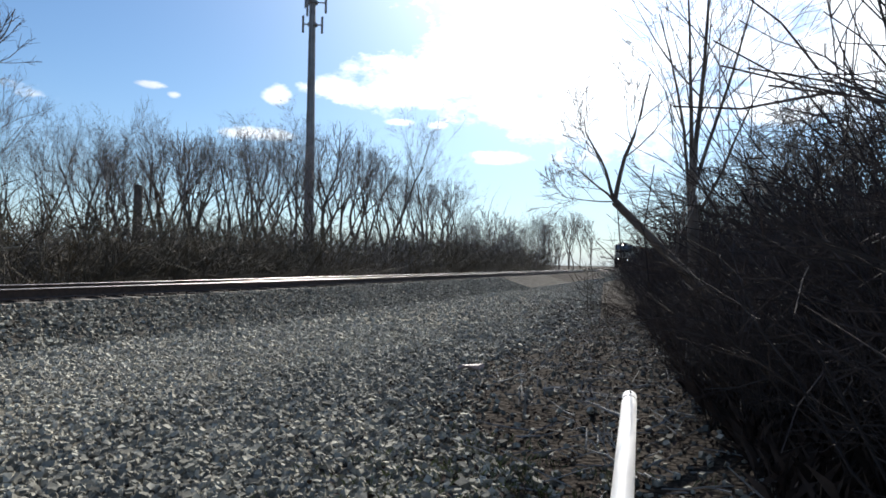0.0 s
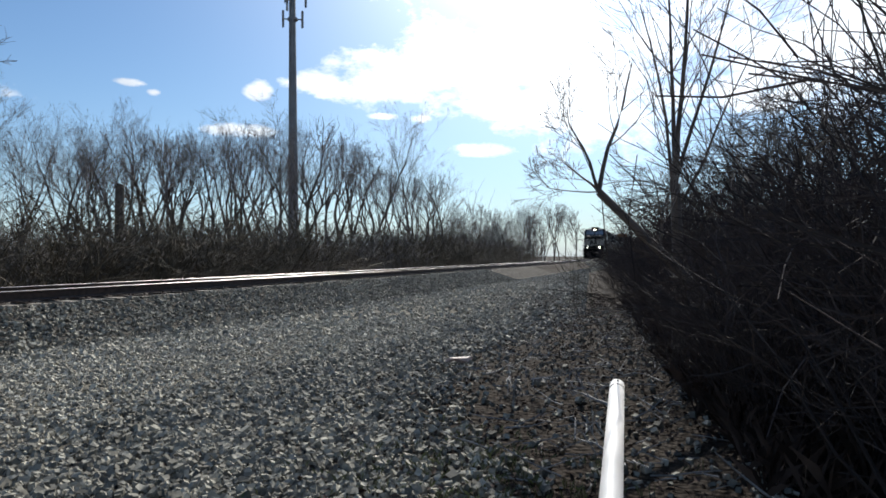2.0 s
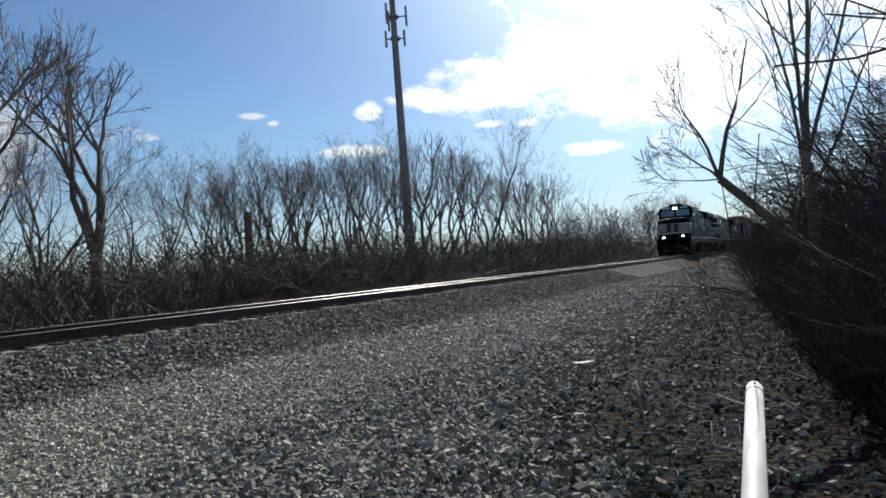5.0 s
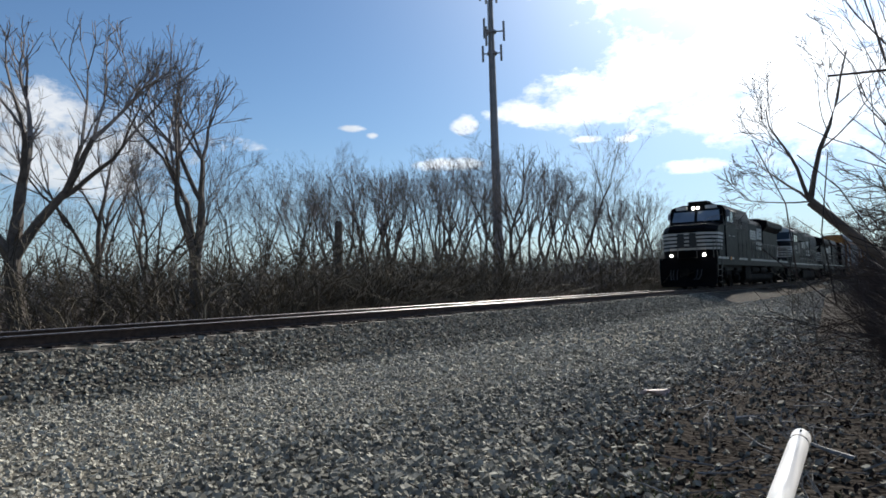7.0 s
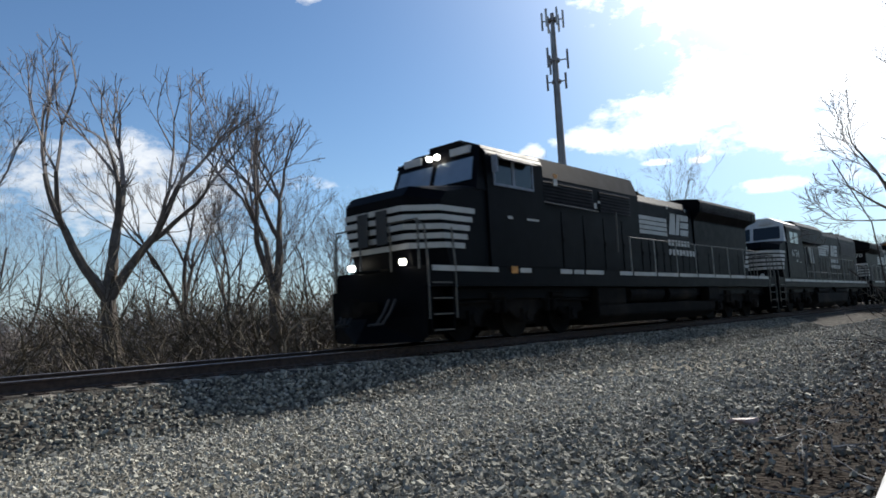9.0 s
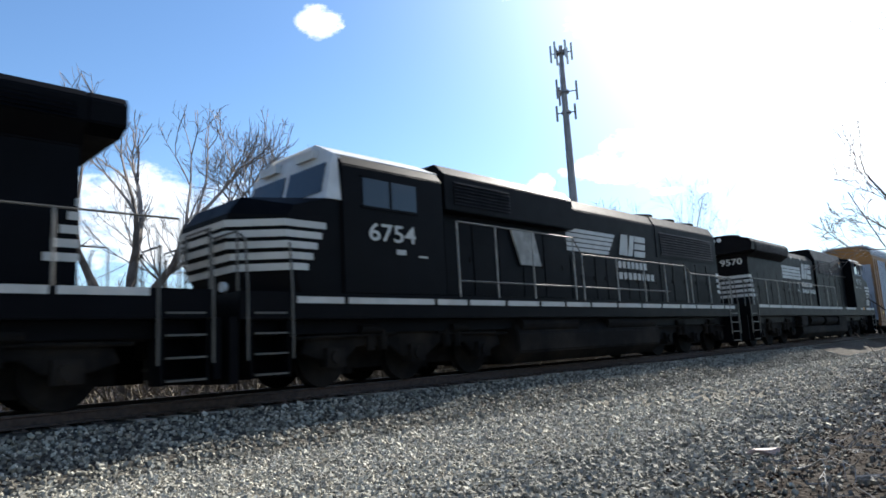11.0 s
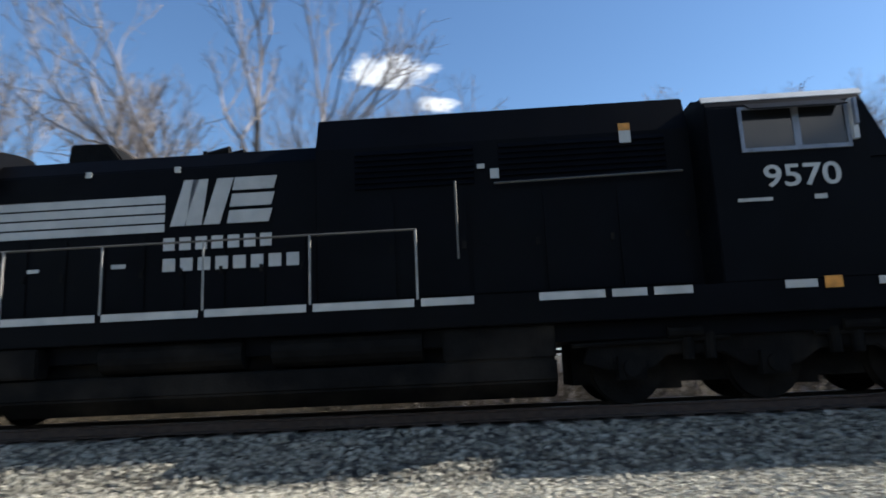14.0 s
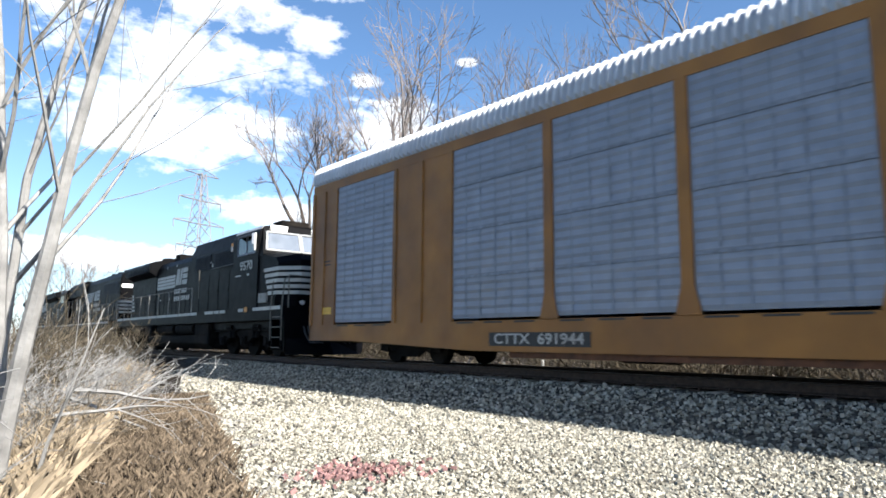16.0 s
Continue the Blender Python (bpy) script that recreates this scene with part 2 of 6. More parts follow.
gbs = gn["Principled BSDF"]
gbs.inputs["Roughness"].default_value = 0.92
gbs.inputs["Specular IOR Level"].default_value = 0.05
gco = gn.new("ShaderNodeTexCoord")


def gnode(kind, **sets):
    q = gn.new(kind)
    for k, v in sets.items():
        q.inputs[k].default_value = v
    return q


gv = gnode("ShaderNodeTexVoronoi", Scale=17.0)
gv2 = gnode("ShaderNodeTexNoise", Scale=0.7, Detail=6.0)
gv3 = gnode("ShaderNodeTexNoise", Scale=30.0, Detail=5.0)
for q in (gv, gv2, gv3):
    gl.new(gco.outputs["Object"], q.inputs["Vector"])
gsep = gn.new("ShaderNodeSeparateColor")
gl.new(gv.outputs["Color"], gsep.inputs[0])
# gravel ramp kept dark in place of shade among loose stones
gr = gn.new("ShaderNodeValToRGB")
gr.color_ramp.elements[0].position, gr.color_ramp.elements[0].color = 0.0, (0.025, 0.022, 0.019, 1)
gr.color_ramp.elements[1].position, gr.color_ramp.elements[1].color = 1.0, (0.12, 0.11, 0.093, 1)
gl.new(gsep.outputs[0], gr.inputs[0])
# litter ramp darkened to stand in for shade of thicket and trees
glit_shade = gn.new("ShaderNodeValToRGB")
glit_shade.color_ramp.elements[0].position, glit_shade.color_ramp.elements[0].color = 0.3, (0.010, 0.008, 0.006, 1)
glit_shade.color_ramp.elements[1].position, glit_shade.color_ramp.elements[1].color = 0.75, (0.042, 0.030, 0.022, 1)
gl.new(gv3.outputs["Fac"], glit_shade.inputs[0])
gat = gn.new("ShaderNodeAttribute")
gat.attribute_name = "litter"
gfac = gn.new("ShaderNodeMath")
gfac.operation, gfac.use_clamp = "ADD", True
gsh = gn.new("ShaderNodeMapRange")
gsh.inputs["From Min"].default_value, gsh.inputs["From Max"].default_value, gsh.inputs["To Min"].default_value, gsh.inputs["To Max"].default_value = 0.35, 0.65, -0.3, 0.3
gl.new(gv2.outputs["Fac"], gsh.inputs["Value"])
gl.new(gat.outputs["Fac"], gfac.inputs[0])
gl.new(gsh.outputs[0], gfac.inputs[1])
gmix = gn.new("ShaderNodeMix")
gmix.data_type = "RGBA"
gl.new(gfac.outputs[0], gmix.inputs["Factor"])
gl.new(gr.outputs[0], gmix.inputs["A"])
gl.new(glit_shade.outputs[0], gmix.inputs["B"])
gfa = gn.new("ShaderNodeAttribute")
gfa.attribute_name = "fines"
gfr = gn.new("ShaderNodeValToRGB")
gfr.color_ramp.elements[0].position, gfr.color_ramp.elements[0].color = 0.25, (0.10, 0.092, 0.072, 1)
gfr.color_ramp.elements[1].position, gfr.color_ramp.elements[1].color = 0.75, (0.27, 0.25, 0.20, 1)
gl.new(gv3.outputs["Fac"], gfr.inputs[0])
gmf = gn.new("ShaderNodeMix")
gmf.data_type = "RGBA"
gl.new(gfa.outputs["Fac"], gmf.inputs["Factor"])
gl.new(gmix.outputs["Result"], gmf.inputs["A"])
gl.new(gfr.outputs[0], gmf.inputs["B"])
gl.new(gmf.outputs["Result"], gbs.inputs["Base Color"])
gbu = gnode("ShaderNodeBump", Strength=0.8, Distance=0.04)
gl.new(gv.outputs["Distance"], gbu.inputs["Height"])
gbu.invert = True
gl.new(gbu.outputs[0], gbs.inputs["Normal"])

# ---- mesh helpers ----


class Build:
    """Collects vertices and faces of one part."""

    def __init__(self):
        self.v, self.f, self.m = [], [], []

    def add(self, verts, faces, mi=0):
        k = len(self.v)
        self.v += [tuple(p) for p in verts]
        self.f += [tuple(i + k for i in q) for q in faces]
        self.m += [mi] * len(faces)
        return self

    def box(self, x0, x1, y0, y1, z0, z1, mi=0):
        return self.add([(x0, y0, z0), (x1, y0, z0), (x1, y1, z0), (x0, y1, z0), (x0, y0, z1), (x1, y0, z1), (x1, y1, z1), (x0, y1, z1)],
                        [(3, 2, 1, 0), (4, 5, 6, 7), (0, 1, 5, 4), (1, 2, 6, 5), (2, 3, 7, 6), (3, 0, 4, 7)], mi)

    def prism_x(self, poly, x0, x1, mi=0):
        """A polygon of (y, z) drawn out along x."""
        n = len(poly)
        return self.add([(x0, *p) for p in poly] + [(x1, *p) for p in poly],
                        [tuple(range(n)), tuple(range(2 * n - 1, n - 1, -1))] + [(i + n, (i + 1) % n + n, (i + 1) % n, i) for i in range(n)], mi)

    def prism_y(self, poly, y0, y1, mi=0):
        """A polygon of (x, z) drawn out along y."""
        n = len(poly)
        return self.add([(p[0], y0, p[1]) for p in poly] + [(p[0], y1, p[1]) for p in poly],
                        [tuple(range(n - 1, -1, -1)), tuple(range(n, 2 * n))] + [(i, (i + 1) % n, (i + 1) % n + n, i + n) for i in range(n)], mi)

    def tube(self, pts, r, sides=6, mi=0, r1=None):
        pts = [Vector(p) for p in pts]
        rings = []
        for i, p in enumerate(pts):
            d = (pts[min(i + 1, len(pts) - 1)] - pts[max(i - 1, 0)]).normalized()
            u = d.cross(Vector((0, 0, 1)) if abs(d.z) < 0.9 else Vector((1, 0, 0))).normalized()
            w = d.cross(u)
            k = i / max(1, len(pts) - 1)
            rad = r if r1 is None else r + (r1 - r) * k
            rings.append([p + (u * math.cos(a) + w * math.sin(a)) * rad for a in (2 * math.pi * j / sides for j in range(sides))])
        faces = [(i * sides + j, i * sides + (j + 1) % sides, (i + 1) * sides + (j + 1) % sides, (i + 1) * sides + j)
                 for i in range(len(pts) - 1) for j in range(sides)]
        n = len(pts) * sides
        faces += [tuple(range(sides - 1, -1, -1)), tuple(range(n - sides, n))]
        return self.add([p for q in rings for p in q], faces, mi)

    def disc_x(self, y, z, x0, x1, r, sides=20, mi=0):
        return self.tube([(x0, y, z), (x1, y, z)], r, sides, mi)

    def mesh(self, name, mats, bevel=0.0, smooth=False):
        me = bpy.data.meshes.new(name)
        me.from_pydata(self.v, [], self.f)
        for q in mats if isinstance(mats, (list, tuple)) else [mats]:
            me.materials.append(q)
        if max(self.m, default=0):
            me.polygons.foreach_set("material_index", self.m)
        bm = bmesh.new()
        bm.from_mesh(me)
        bmesh.ops.recalc_face_normals(bm, faces=bm.faces)
        if bevel:
            bmesh.ops.bevel(bm, geom=[e for e in bm.edges if len(e.link_faces) == 2 and e.calc_face_angle(0) > 0.5], offset=bevel, segments=2, affect="EDGES", clamp_overlap=True)
        bm.to_mesh(me)
        bm.free()
        if smooth:
            me.polygons.foreach_set("use_smooth", [True] * len(me.polygons))
        me.update()
        return me


def part(name, build, mats, parent, label="", bevel=0.0, smooth=False):
    ob = new(name, build.mesh(name, mats, bevel, smooth))
    ob.parent = parent
    return tagged(ob, label)


def quick_mesh(name, verts, faces, mat, smooth=False):
    me = bpy.data.meshes.new(name)
    me.from_pydata(verts, [], faces)
    me.materials.append(mat)
    if smooth:
        me.polygons.foreach_set("use_smooth", [True] * len(me.polygons))
    me.update()
    return me


def lettering(name, text, size, mat, parent, m, stretch=1.0):
    """Text in the built-in font as a thin mesh, standing in the plane of m."""
    cu = bpy.data.curves.new(name, "FONT")
    cu.body, cu.size, cu.extrude, cu.align_x, cu.align_y, cu.offset = text, size, 0.004, "CENTER", "CENTER", 0.012 * size
    tmp = bpy.data.objects.new("tmp_text", cu)
    scene.collection.objects.link(tmp)
    me = bpy.data.meshes.new_from_object(tmp.evaluated_get(bpy.context.evaluated_depsgraph_get()))
    bpy.data.objects.remove(tmp)
    me.transform(m @ Matrix.Diagonal((stretch, 1, 1, 1)))
    me.materials.clear()
    me.materials.append(mat)
    ob = new(name, me)
    ob.parent = parent
    return ob


# ---- the line of the track ----
RAIL_Z, CENTRE, BEND = 0.71, -11.37, -0.000807


def track_x(y):
    a = max(-45.0, min(45.0, y))
    return CENTRE + BEND * a * a / 2 + BEND * a * (y - a)


def brush_edge(y):
    """x at which the gravel gives way to brush on the camera's side."""
    if y > 2:
        return max(0.32 - 0.14 * (y - 2), track_x(y) + 6.0)
    return 0.7 - 0.19 * max(0, y) if y > -2.2 else 0.9 + 0.34 * y


def litter_edge(y):
    """x at which dead leaves begin to cover the stone."""
    if y < -4:
        return brush_edge(y) - 1.3
    return brush_edge(y) - 0.6 - min(2.4, 0.42 * max(0, y))


def on_path(x, y):
    """How far the ground belongs to the strip of fine pale gravel, 0 to 1."""
    d = x - track_x(y)
    near = min(1.0, max(0.0, (d - 2.9) / 0.5))
    edge = min(litter_edge(y), -4.3 + 0.25 * math.sin(y * 0.9)) if y > 1 else litter_edge(y)
    return near * min(1.0, max(0.0, (edge + 0.35 - x) / 0.7))


def ground_z(x, y):
    d = abs(x - track_x(y))
    near = x > track_x(y)
    if d < 1.45:
        z = RAIL_Z - 0.22
    elif d < 3.1:
        z = (RAIL_Z - 0.22) * (1 - (d - 1.45) / 1.65)
    else:
        z = 0.0
    if not near and d > 3.1:
        z -= min(0.6, (d - 3.1) * 0.2)
    if near and d > 5:
        z += 0.03 * noise.noise(Vector((x * 0.6, y * 0.6, 0)))
    if near and x > brush_edge(y) + 0.5:
        z += min(0.12, 0.04 * (x - brush_edge(y) - 0.5))
    return z


def make_ground():
    ys = sorted(set([-1500, -700, -300, -160, -110, -80, 80, 110, 160, 300, 700, 1500] + [round(-60 + 1.0 * i, 2) for i in range(121)]))
    offs = [-1400, -500, -200, -90, -50, -35, -25, -18, -13, -9, -6.5, -5, -4, -3.1, -2.3, -1.45, -0.8, 0, 0.8, 1.45, 1.9, 2.3, 2.7, 3.1, 3.6, 4.2] + [4.8 + 0.45 * i for i in range(26)] + [18, 22, 28, 40, 80, 200, 500, 1400]
    verts, faces, litter, fines = [], [], [], []
    for y in ys:
        for o in offs:
            x = track_x(max(-120, min(120, y))) + o
            verts.append((x, y, ground_z(x, y)))
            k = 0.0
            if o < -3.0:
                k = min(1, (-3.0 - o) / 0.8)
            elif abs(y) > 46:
                # far smooth ground borrows the litter tone for shade its stones would cast
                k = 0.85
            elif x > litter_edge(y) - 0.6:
                # leaf litter, its dark tone doubling as shade beside the brush
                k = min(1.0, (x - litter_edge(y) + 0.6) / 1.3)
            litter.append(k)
            fines.append(on_path(x, y) * (0.8 if -30 < y < 30 else 0.1))
    w = len(offs)
    for j in range(len(ys) - 1):
        for i in range(w - 1):
            a = j * w + i
            faces.append((a, a + 1, a + w + 1, a + w))
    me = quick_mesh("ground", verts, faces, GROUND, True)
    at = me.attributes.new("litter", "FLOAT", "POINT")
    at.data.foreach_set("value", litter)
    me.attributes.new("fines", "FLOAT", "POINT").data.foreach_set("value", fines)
    return tagged(new("ground", me), "grey crushed stone strip with shade-darkened leaf litter beside the brush", "ground", kind="structure")


make_ground()


def stones(name, count, region, size, mat, label, lift=0.0):
    """Loose stones, each an irregular eight-cornered lump."""
    rnd = random.Random(hash_name(name))
    verts, faces = [], []
    cube = [(-1, -1, -1), (1, -1, -1), (1, 1, -1), (-1, 1, -1), (-1, -1, 1), (1, -1, 1), (1, 1, 1), (-1, 1, 1)]
    quads = [(4, 5, 6, 7), (0, 1, 5, 4), (1, 2, 6, 5), (2, 3, 7, 6), (3, 0, 4, 7)]
    made = 0
    while made < count:
        p = region(rnd)
        if p is None:
            continue
        x, y = p
        s = size * rnd.uniform(0.55, 1.5) * (1.4 if rnd.random() < 0.06 else 1)
        rot = Euler((rnd.gauss(0, 0.6), rnd.gauss(0, 0.6), rnd.uniform(0, 6.28))).to_matrix()
        sx, sy, sz = s * rnd.uniform(0.7, 1.3), s * rnd.uniform(0.6, 1.0), s * rnd.uniform(0.5, 0.95)
        c = Vector((x, y, ground_z(x, y) + sz * 0.3 + lift))
        k = len(verts)
        for q in cube:
            j = rnd.uniform(0.62, 1.0)
            verts.append(tuple(c + rot @ Vector((q[0] * sx * j, q[1] * sy * rnd.uniform(0.6, 1.0), q[2] * sz * j)) * 0.5))
        faces += [tuple(i + k for i in q) for q in quads]
        made += 1
    return tagged(new(name, quick_mesh(name, verts, faces, mat)), label, "gravel", kind="stuff")


def hash_name(s):
    return sum((i + 1) * ord(c) for i, c in enumerate(s))


def round_eye(r, reach, power):
    d = 0.25 + reach * r.random() ** power
    a = radians(r.uniform(-4, 184))
    return -math.sin(a) * d, math.cos(a) * d


def fine_gravel(r):
    x, y = round_eye(r, 13.0, 0.62)
    return (x, y) if r.random() < on_path(x, y) else None


def coarse_gravel(r):
    x, y = round_eye(r, 15.0, 0.6)
    if x < track_x(y) + 3.0 or y < 0 or r.random() < on_path(x, y):
        return None
    e = litter_edge(y)
    return None if x > e and r.random() > max(0.06, 1 - (x - e) / 1.1) else (x, y)


def shoulder(r):
    y = r.uniform(-26, 34)
    return track_x(y) + 1.42 + 1.9 * r.random(), y


def far_gravel(r):
    y = r.uniform(-24, 30) if r.random() < 0.7 else r.uniform(30, 75)
    x = track_x(y) + r.uniform(3.1, 9)
    return (x, y) if x < brush_edge(y) - 1 and x * x + y * y > 90 else None


stones("gravel", 76000, fine_gravel, 0.029, STONE, "fine pale grey crushed limestone of a path")
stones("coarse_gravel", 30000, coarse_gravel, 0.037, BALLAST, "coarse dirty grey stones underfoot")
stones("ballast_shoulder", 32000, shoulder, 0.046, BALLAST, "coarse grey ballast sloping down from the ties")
stones("strewn_gravel", 17000, far_gravel, 0.05, STONE, "loose pale grey crushed stone along the track")
stones("distant_gravel", 9000, lambda r: (lambda y: (track_x(y) + r.uniform(2.0, 7.0), y))(r.uniform(72, 230)), 0.17, STONE, "pale grey crushed stone far along the track")
stones("tinted_gravel", 230, lambda r: (-3.7 + r.gauss(0, 0.32), -5.6 + r.gauss(0, 0.25)), 0.042, REDDUST, "stones stained red by spilled paint", 0.02)


# ---- track ----
track = tagged(new("railway_track"), "steel rails spiked to weathered wooden ties in ballast", "railway track", kind="structure")


def make_rails():
    prof = [(-0.07, -0.18), (0.07, -0.18), (0.07, -0.165), (0.012, -0.14), (0.012, -0.045), (0.036, -0.035), (0.036, -0.006), (0.028, 0), (-0.028, 0), (-0.036, -0.006), (-0.036, -0.035), (-0.012, -0.045), (-0.012, -0.14), (-0.07, -0.165)]
    for side in (0.7525, -0.7525):
        b = Build()
        ys = list(range(-300, 301, 5))
        n = len(prof)
        verts = [(track_x(y) + side + p[0], y, RAIL_Z + p[1]) for y in ys for p in prof]
        faces, mi = [], []
        for j in range(len(ys) - 1):
            for i in range(n):
                faces.append((j * n + i, j * n + (i + 1) % n, (j + 1) * n + (i + 1) % n, (j + 1) * n + i))
                mi.append(1 if i in (6, 7, 8) else 0)
        b.v, b.f, b.m = verts, faces, mi
        part("rail", b, [RUST, STEEL], track, "steel rail with a polished head and rusty sides")


make_rails()
TIE_MESH = Build().box(-1.3, 1.3, -0.11, 0.11, -0.38, -0.205).box(0.58, 0.93, -0.09, 0.09, -0.205, -0.185, 1).box(-0.93, -0.58, -0.09, 0.09, -0.205, -0.185, 1).box(0.64, 0.67, -0.06, -0.03, -0.185, -0.15, 1).box(0.84, 0.87, 0.03, 0.06, -0.185, -0.15, 1).mesh("railway_tie", [TIE, RUST])
far_ties = Build()
tr_rnd = random.Random(5)
for i in range(-220, 300):
    y = i * 0.5
    if -62 <= y <= 78:
        ob = new("railway_tie", TIE_MESH)
        ob.parent = track
        ob.matrix_basis = pose(track_x(y) + tr_rnd.uniform(-0.06, 0.06), y + tr_rnd.uniform(-0.03, 0.03), RAIL_Z + tr_rnd.uniform(-0.02, 0.012), 0, 0, tr_rnd.uniform(-1.5, 1.5))
    else:
        x = track_x(y)
        far_ties.box(x - 1.3, x + 1.3, y - 0.11, y + 0.11, RAIL_Z - 0.38, RAIL_Z - 0.205)
tagged(part("distant_ties", far_ties, TIE, track), kind="stuff")


# ---- rolling stock: each stands on the rail head, y along the train towards its rear, x to the camera ----
def wheelset(parent, y, r, name="wheelset"):
    b = Build()
    for s in (1, -1):
        b.disc_x(y, r, s * 0.69, s * 0.83, r, 24)
        b.disc_x(y, r, s * 0.66, s * 0.69, r + 0.03, 24)
    b.disc_x(y, r, -1.12, 1.12, 0.09, 10)
    part(name, b, UNDER, parent, "worn steel wheels on an axle")


def loco_truck(parent, yc):
    t = new("bogie")
    t.parent = parent
    tagged(t, "grimy three-axle bogie with a cast side frame")
    for dy in (-2.05, 0, 2.05):
        wheelset(t, yc + dy, 0.52)
        part("traction_motor", Build().box(-0.62, 0.62, yc + dy - 0.2, yc + dy + 0.85, 0.2, 0.85), UNDER, t)
    part("bolster", Build().box(-0.64, 0.64, yc - 2.85, yc + 2.85, 0.3, 1.0), UNDER, t)
    for s in (1, -1):
        b = Build()
        poly = [(-2.75, 0.62), (-2.6, 0.95), (-1.6, 1.0), (-1.2, 1.12), (1.2, 1.12), (1.6, 1.0), (2.6, 0.95), (2.75, 0.62), (2.35, 0.5), (1.75, 0.5), (1.5, 0.7), (0.7, 0.7), (0.35, 0.48), (-0.35, 0.48), (-0.7, 0.7), (-1.5, 0.7), (-1.75, 0.5), (-2.35, 0.5)]
        b.prism_x([(yc + p[0], p[1]) for p in poly], s * 0.98, s * 1.16)
        part("side_frame", b, UNDER, t, bevel=0.02)
        b = Build()
        for dy in (-2.05, 0, 2.05):
            b.box(min(s * 1.0, s * 1.26), max(s * 1.0, s * 1.26), yc + dy - 0.2, yc + dy + 0.2, 0.36, 0.7)
            b.disc_x(yc + dy, 0.53, s * 1.26, s * 1.31, 0.13, 12)
        for dy in (-1.05, 1.05):
            for q in (-0.16, 0.16):
                b.tube([(s * 1.2, yc + dy + q, 0.62), (s * 1.2, yc + dy + q, 1.0)], 0.085, 10)
        b.tube([(s * 1.22, yc - 2.9, 0.88), (s * 1.22, yc - 0.6, 0.92)], 0.035, 6)
        b.tube([(s * 1.22, yc + 0.6, 0.92), (s * 1.22, yc + 2.9, 0.86)], 0.035, 6)
        b.tube([(s * 1.25, yc - 1.5, 1.02), (s * 1.25, yc - 1.0, 1.02)], 0.09, 10)
        b.tube([(s * 1.25, yc + 1.0, 1.02), (s * 1.25, yc + 1.5, 1.02)], 0.09, 10)
        part("bogie_gear", b, UNDER, t, "axle boxes, springs and brake cylinders")


def logo_plate(parent, s, x, y0, z0, z1):
    """Slanted white shapes and two rows of plain bars."""
    hgt = z1 - z0

    def shape(poly, name, label):
        part(name, Build().prism_x([(s * (y0 + a), z) for a, z in poly], x, x + s * 0.006), WHITE, parent, label)

    for a, w, k in ((0.0, 0.24, 0.22), (0.26, 0.26, 0.10), (0.55, 0.27, 0.22)):
        shape([(a, z0), (a + w, z0), (a + w + k, z1), (a + k, z1)], "emblem_shape", "white slanted emblem shape")
    for k in range(3):
        zz = z0 + k * hgt * 0.36
        shape([(0.94 + 0.04 * k, zz), (1.62 + 0.04 * k, zz), (1.68 + 0.04 * k, zz + hgt * 0.28), (0.98 + 0.04 * k, zz + hgt * 0.28)], "emblem_shape", "white emblem bar")
    for ln, zz, n in ((1.85, z0 - 0.40, 7), (2.3, z0 - 0.74, 8)):
        step = ln / n
        for i in range(n):
            c = -0.1 + i * step
            shape([(c, zz), (c + 0.7 * step, zz), (c + 0.7 * step, zz + 0.21), (c, zz + 0.21)], "name_bar", "white lettering bar")


def end_steps(parent, y, s, d, z_top=1.3):
    """Four treads between two stringers at a corner; d: towards the car's end."""
    for dy in (-0.345, 0.345):
        part("step_side", Build().box(min(s * 1.0, s * 1.5), max(s * 1.0, s * 1.5), y + dy - 0.015, y + dy + 0.015, 0.25, z_top + 0.3), BLACK, parent)
    part("step_back", Build().box(min(s * 0.98, s * 1.01), max(s * 0.98, s * 1.01), y - 0.33, y + 0.33, 0.25, z_top), BLACK, parent)
    for i in range(4):
        z = 0.3 + i * 0.33
        part("step", Build().box(min(s * 1.02, s * 1.52), max(s * 1.02, s * 1.52), y - 0.33, y + 0.33, z, z + 0.035), UNDER, parent)
        part("step_edge", Build().box(min(s * 1.522, s * 1.53), max(s * 1.522, s * 1.53), y - 0.3, y + 0.3, z, z + 0.03), HANDR, parent, "worn tread edge")
    for dy in (-0.42, 0.42):
        part("grab_rail", Build().tube([(s * 1.52, y + dy, 0.55), (s * 1.53, y + dy, 1.7), (s * 1.47, y + dy, 2.5), (s * 1.3, y + dy, 2.62)], 0.022, 6), HANDR, parent, "pale grey grab rail")


def handrails(parent, s, ys, z_tops, z0=1.66, x=1.5):
    for y, zt in zip(ys, z_tops):
        part("stanchion", Build().tube([(s * x, y, z0 - 0.12), (s * x, y, zt)], 0.02, 6), POSTP, parent, "pale grey handrail post")
    part("handrail", Build().tube([(s * x, y, z) for y, z in zip(ys, z_tops)], 0.018, 6), HANDR, parent, "thin handrail along the walkway")


def sill_stripes(parent, s, ys, z0=1.55, z1=1.665, x=1.535):
    for a, c in zip(ys, ys[1:]):
        part("sill_stripe", Build().box(min(s * x, s * (x + 0.006)), max(s * x, s * (x + 0.006)), a + 0.05, c - 0.05, z0, z1), WHITE, parent, "white reflective sill stripe")


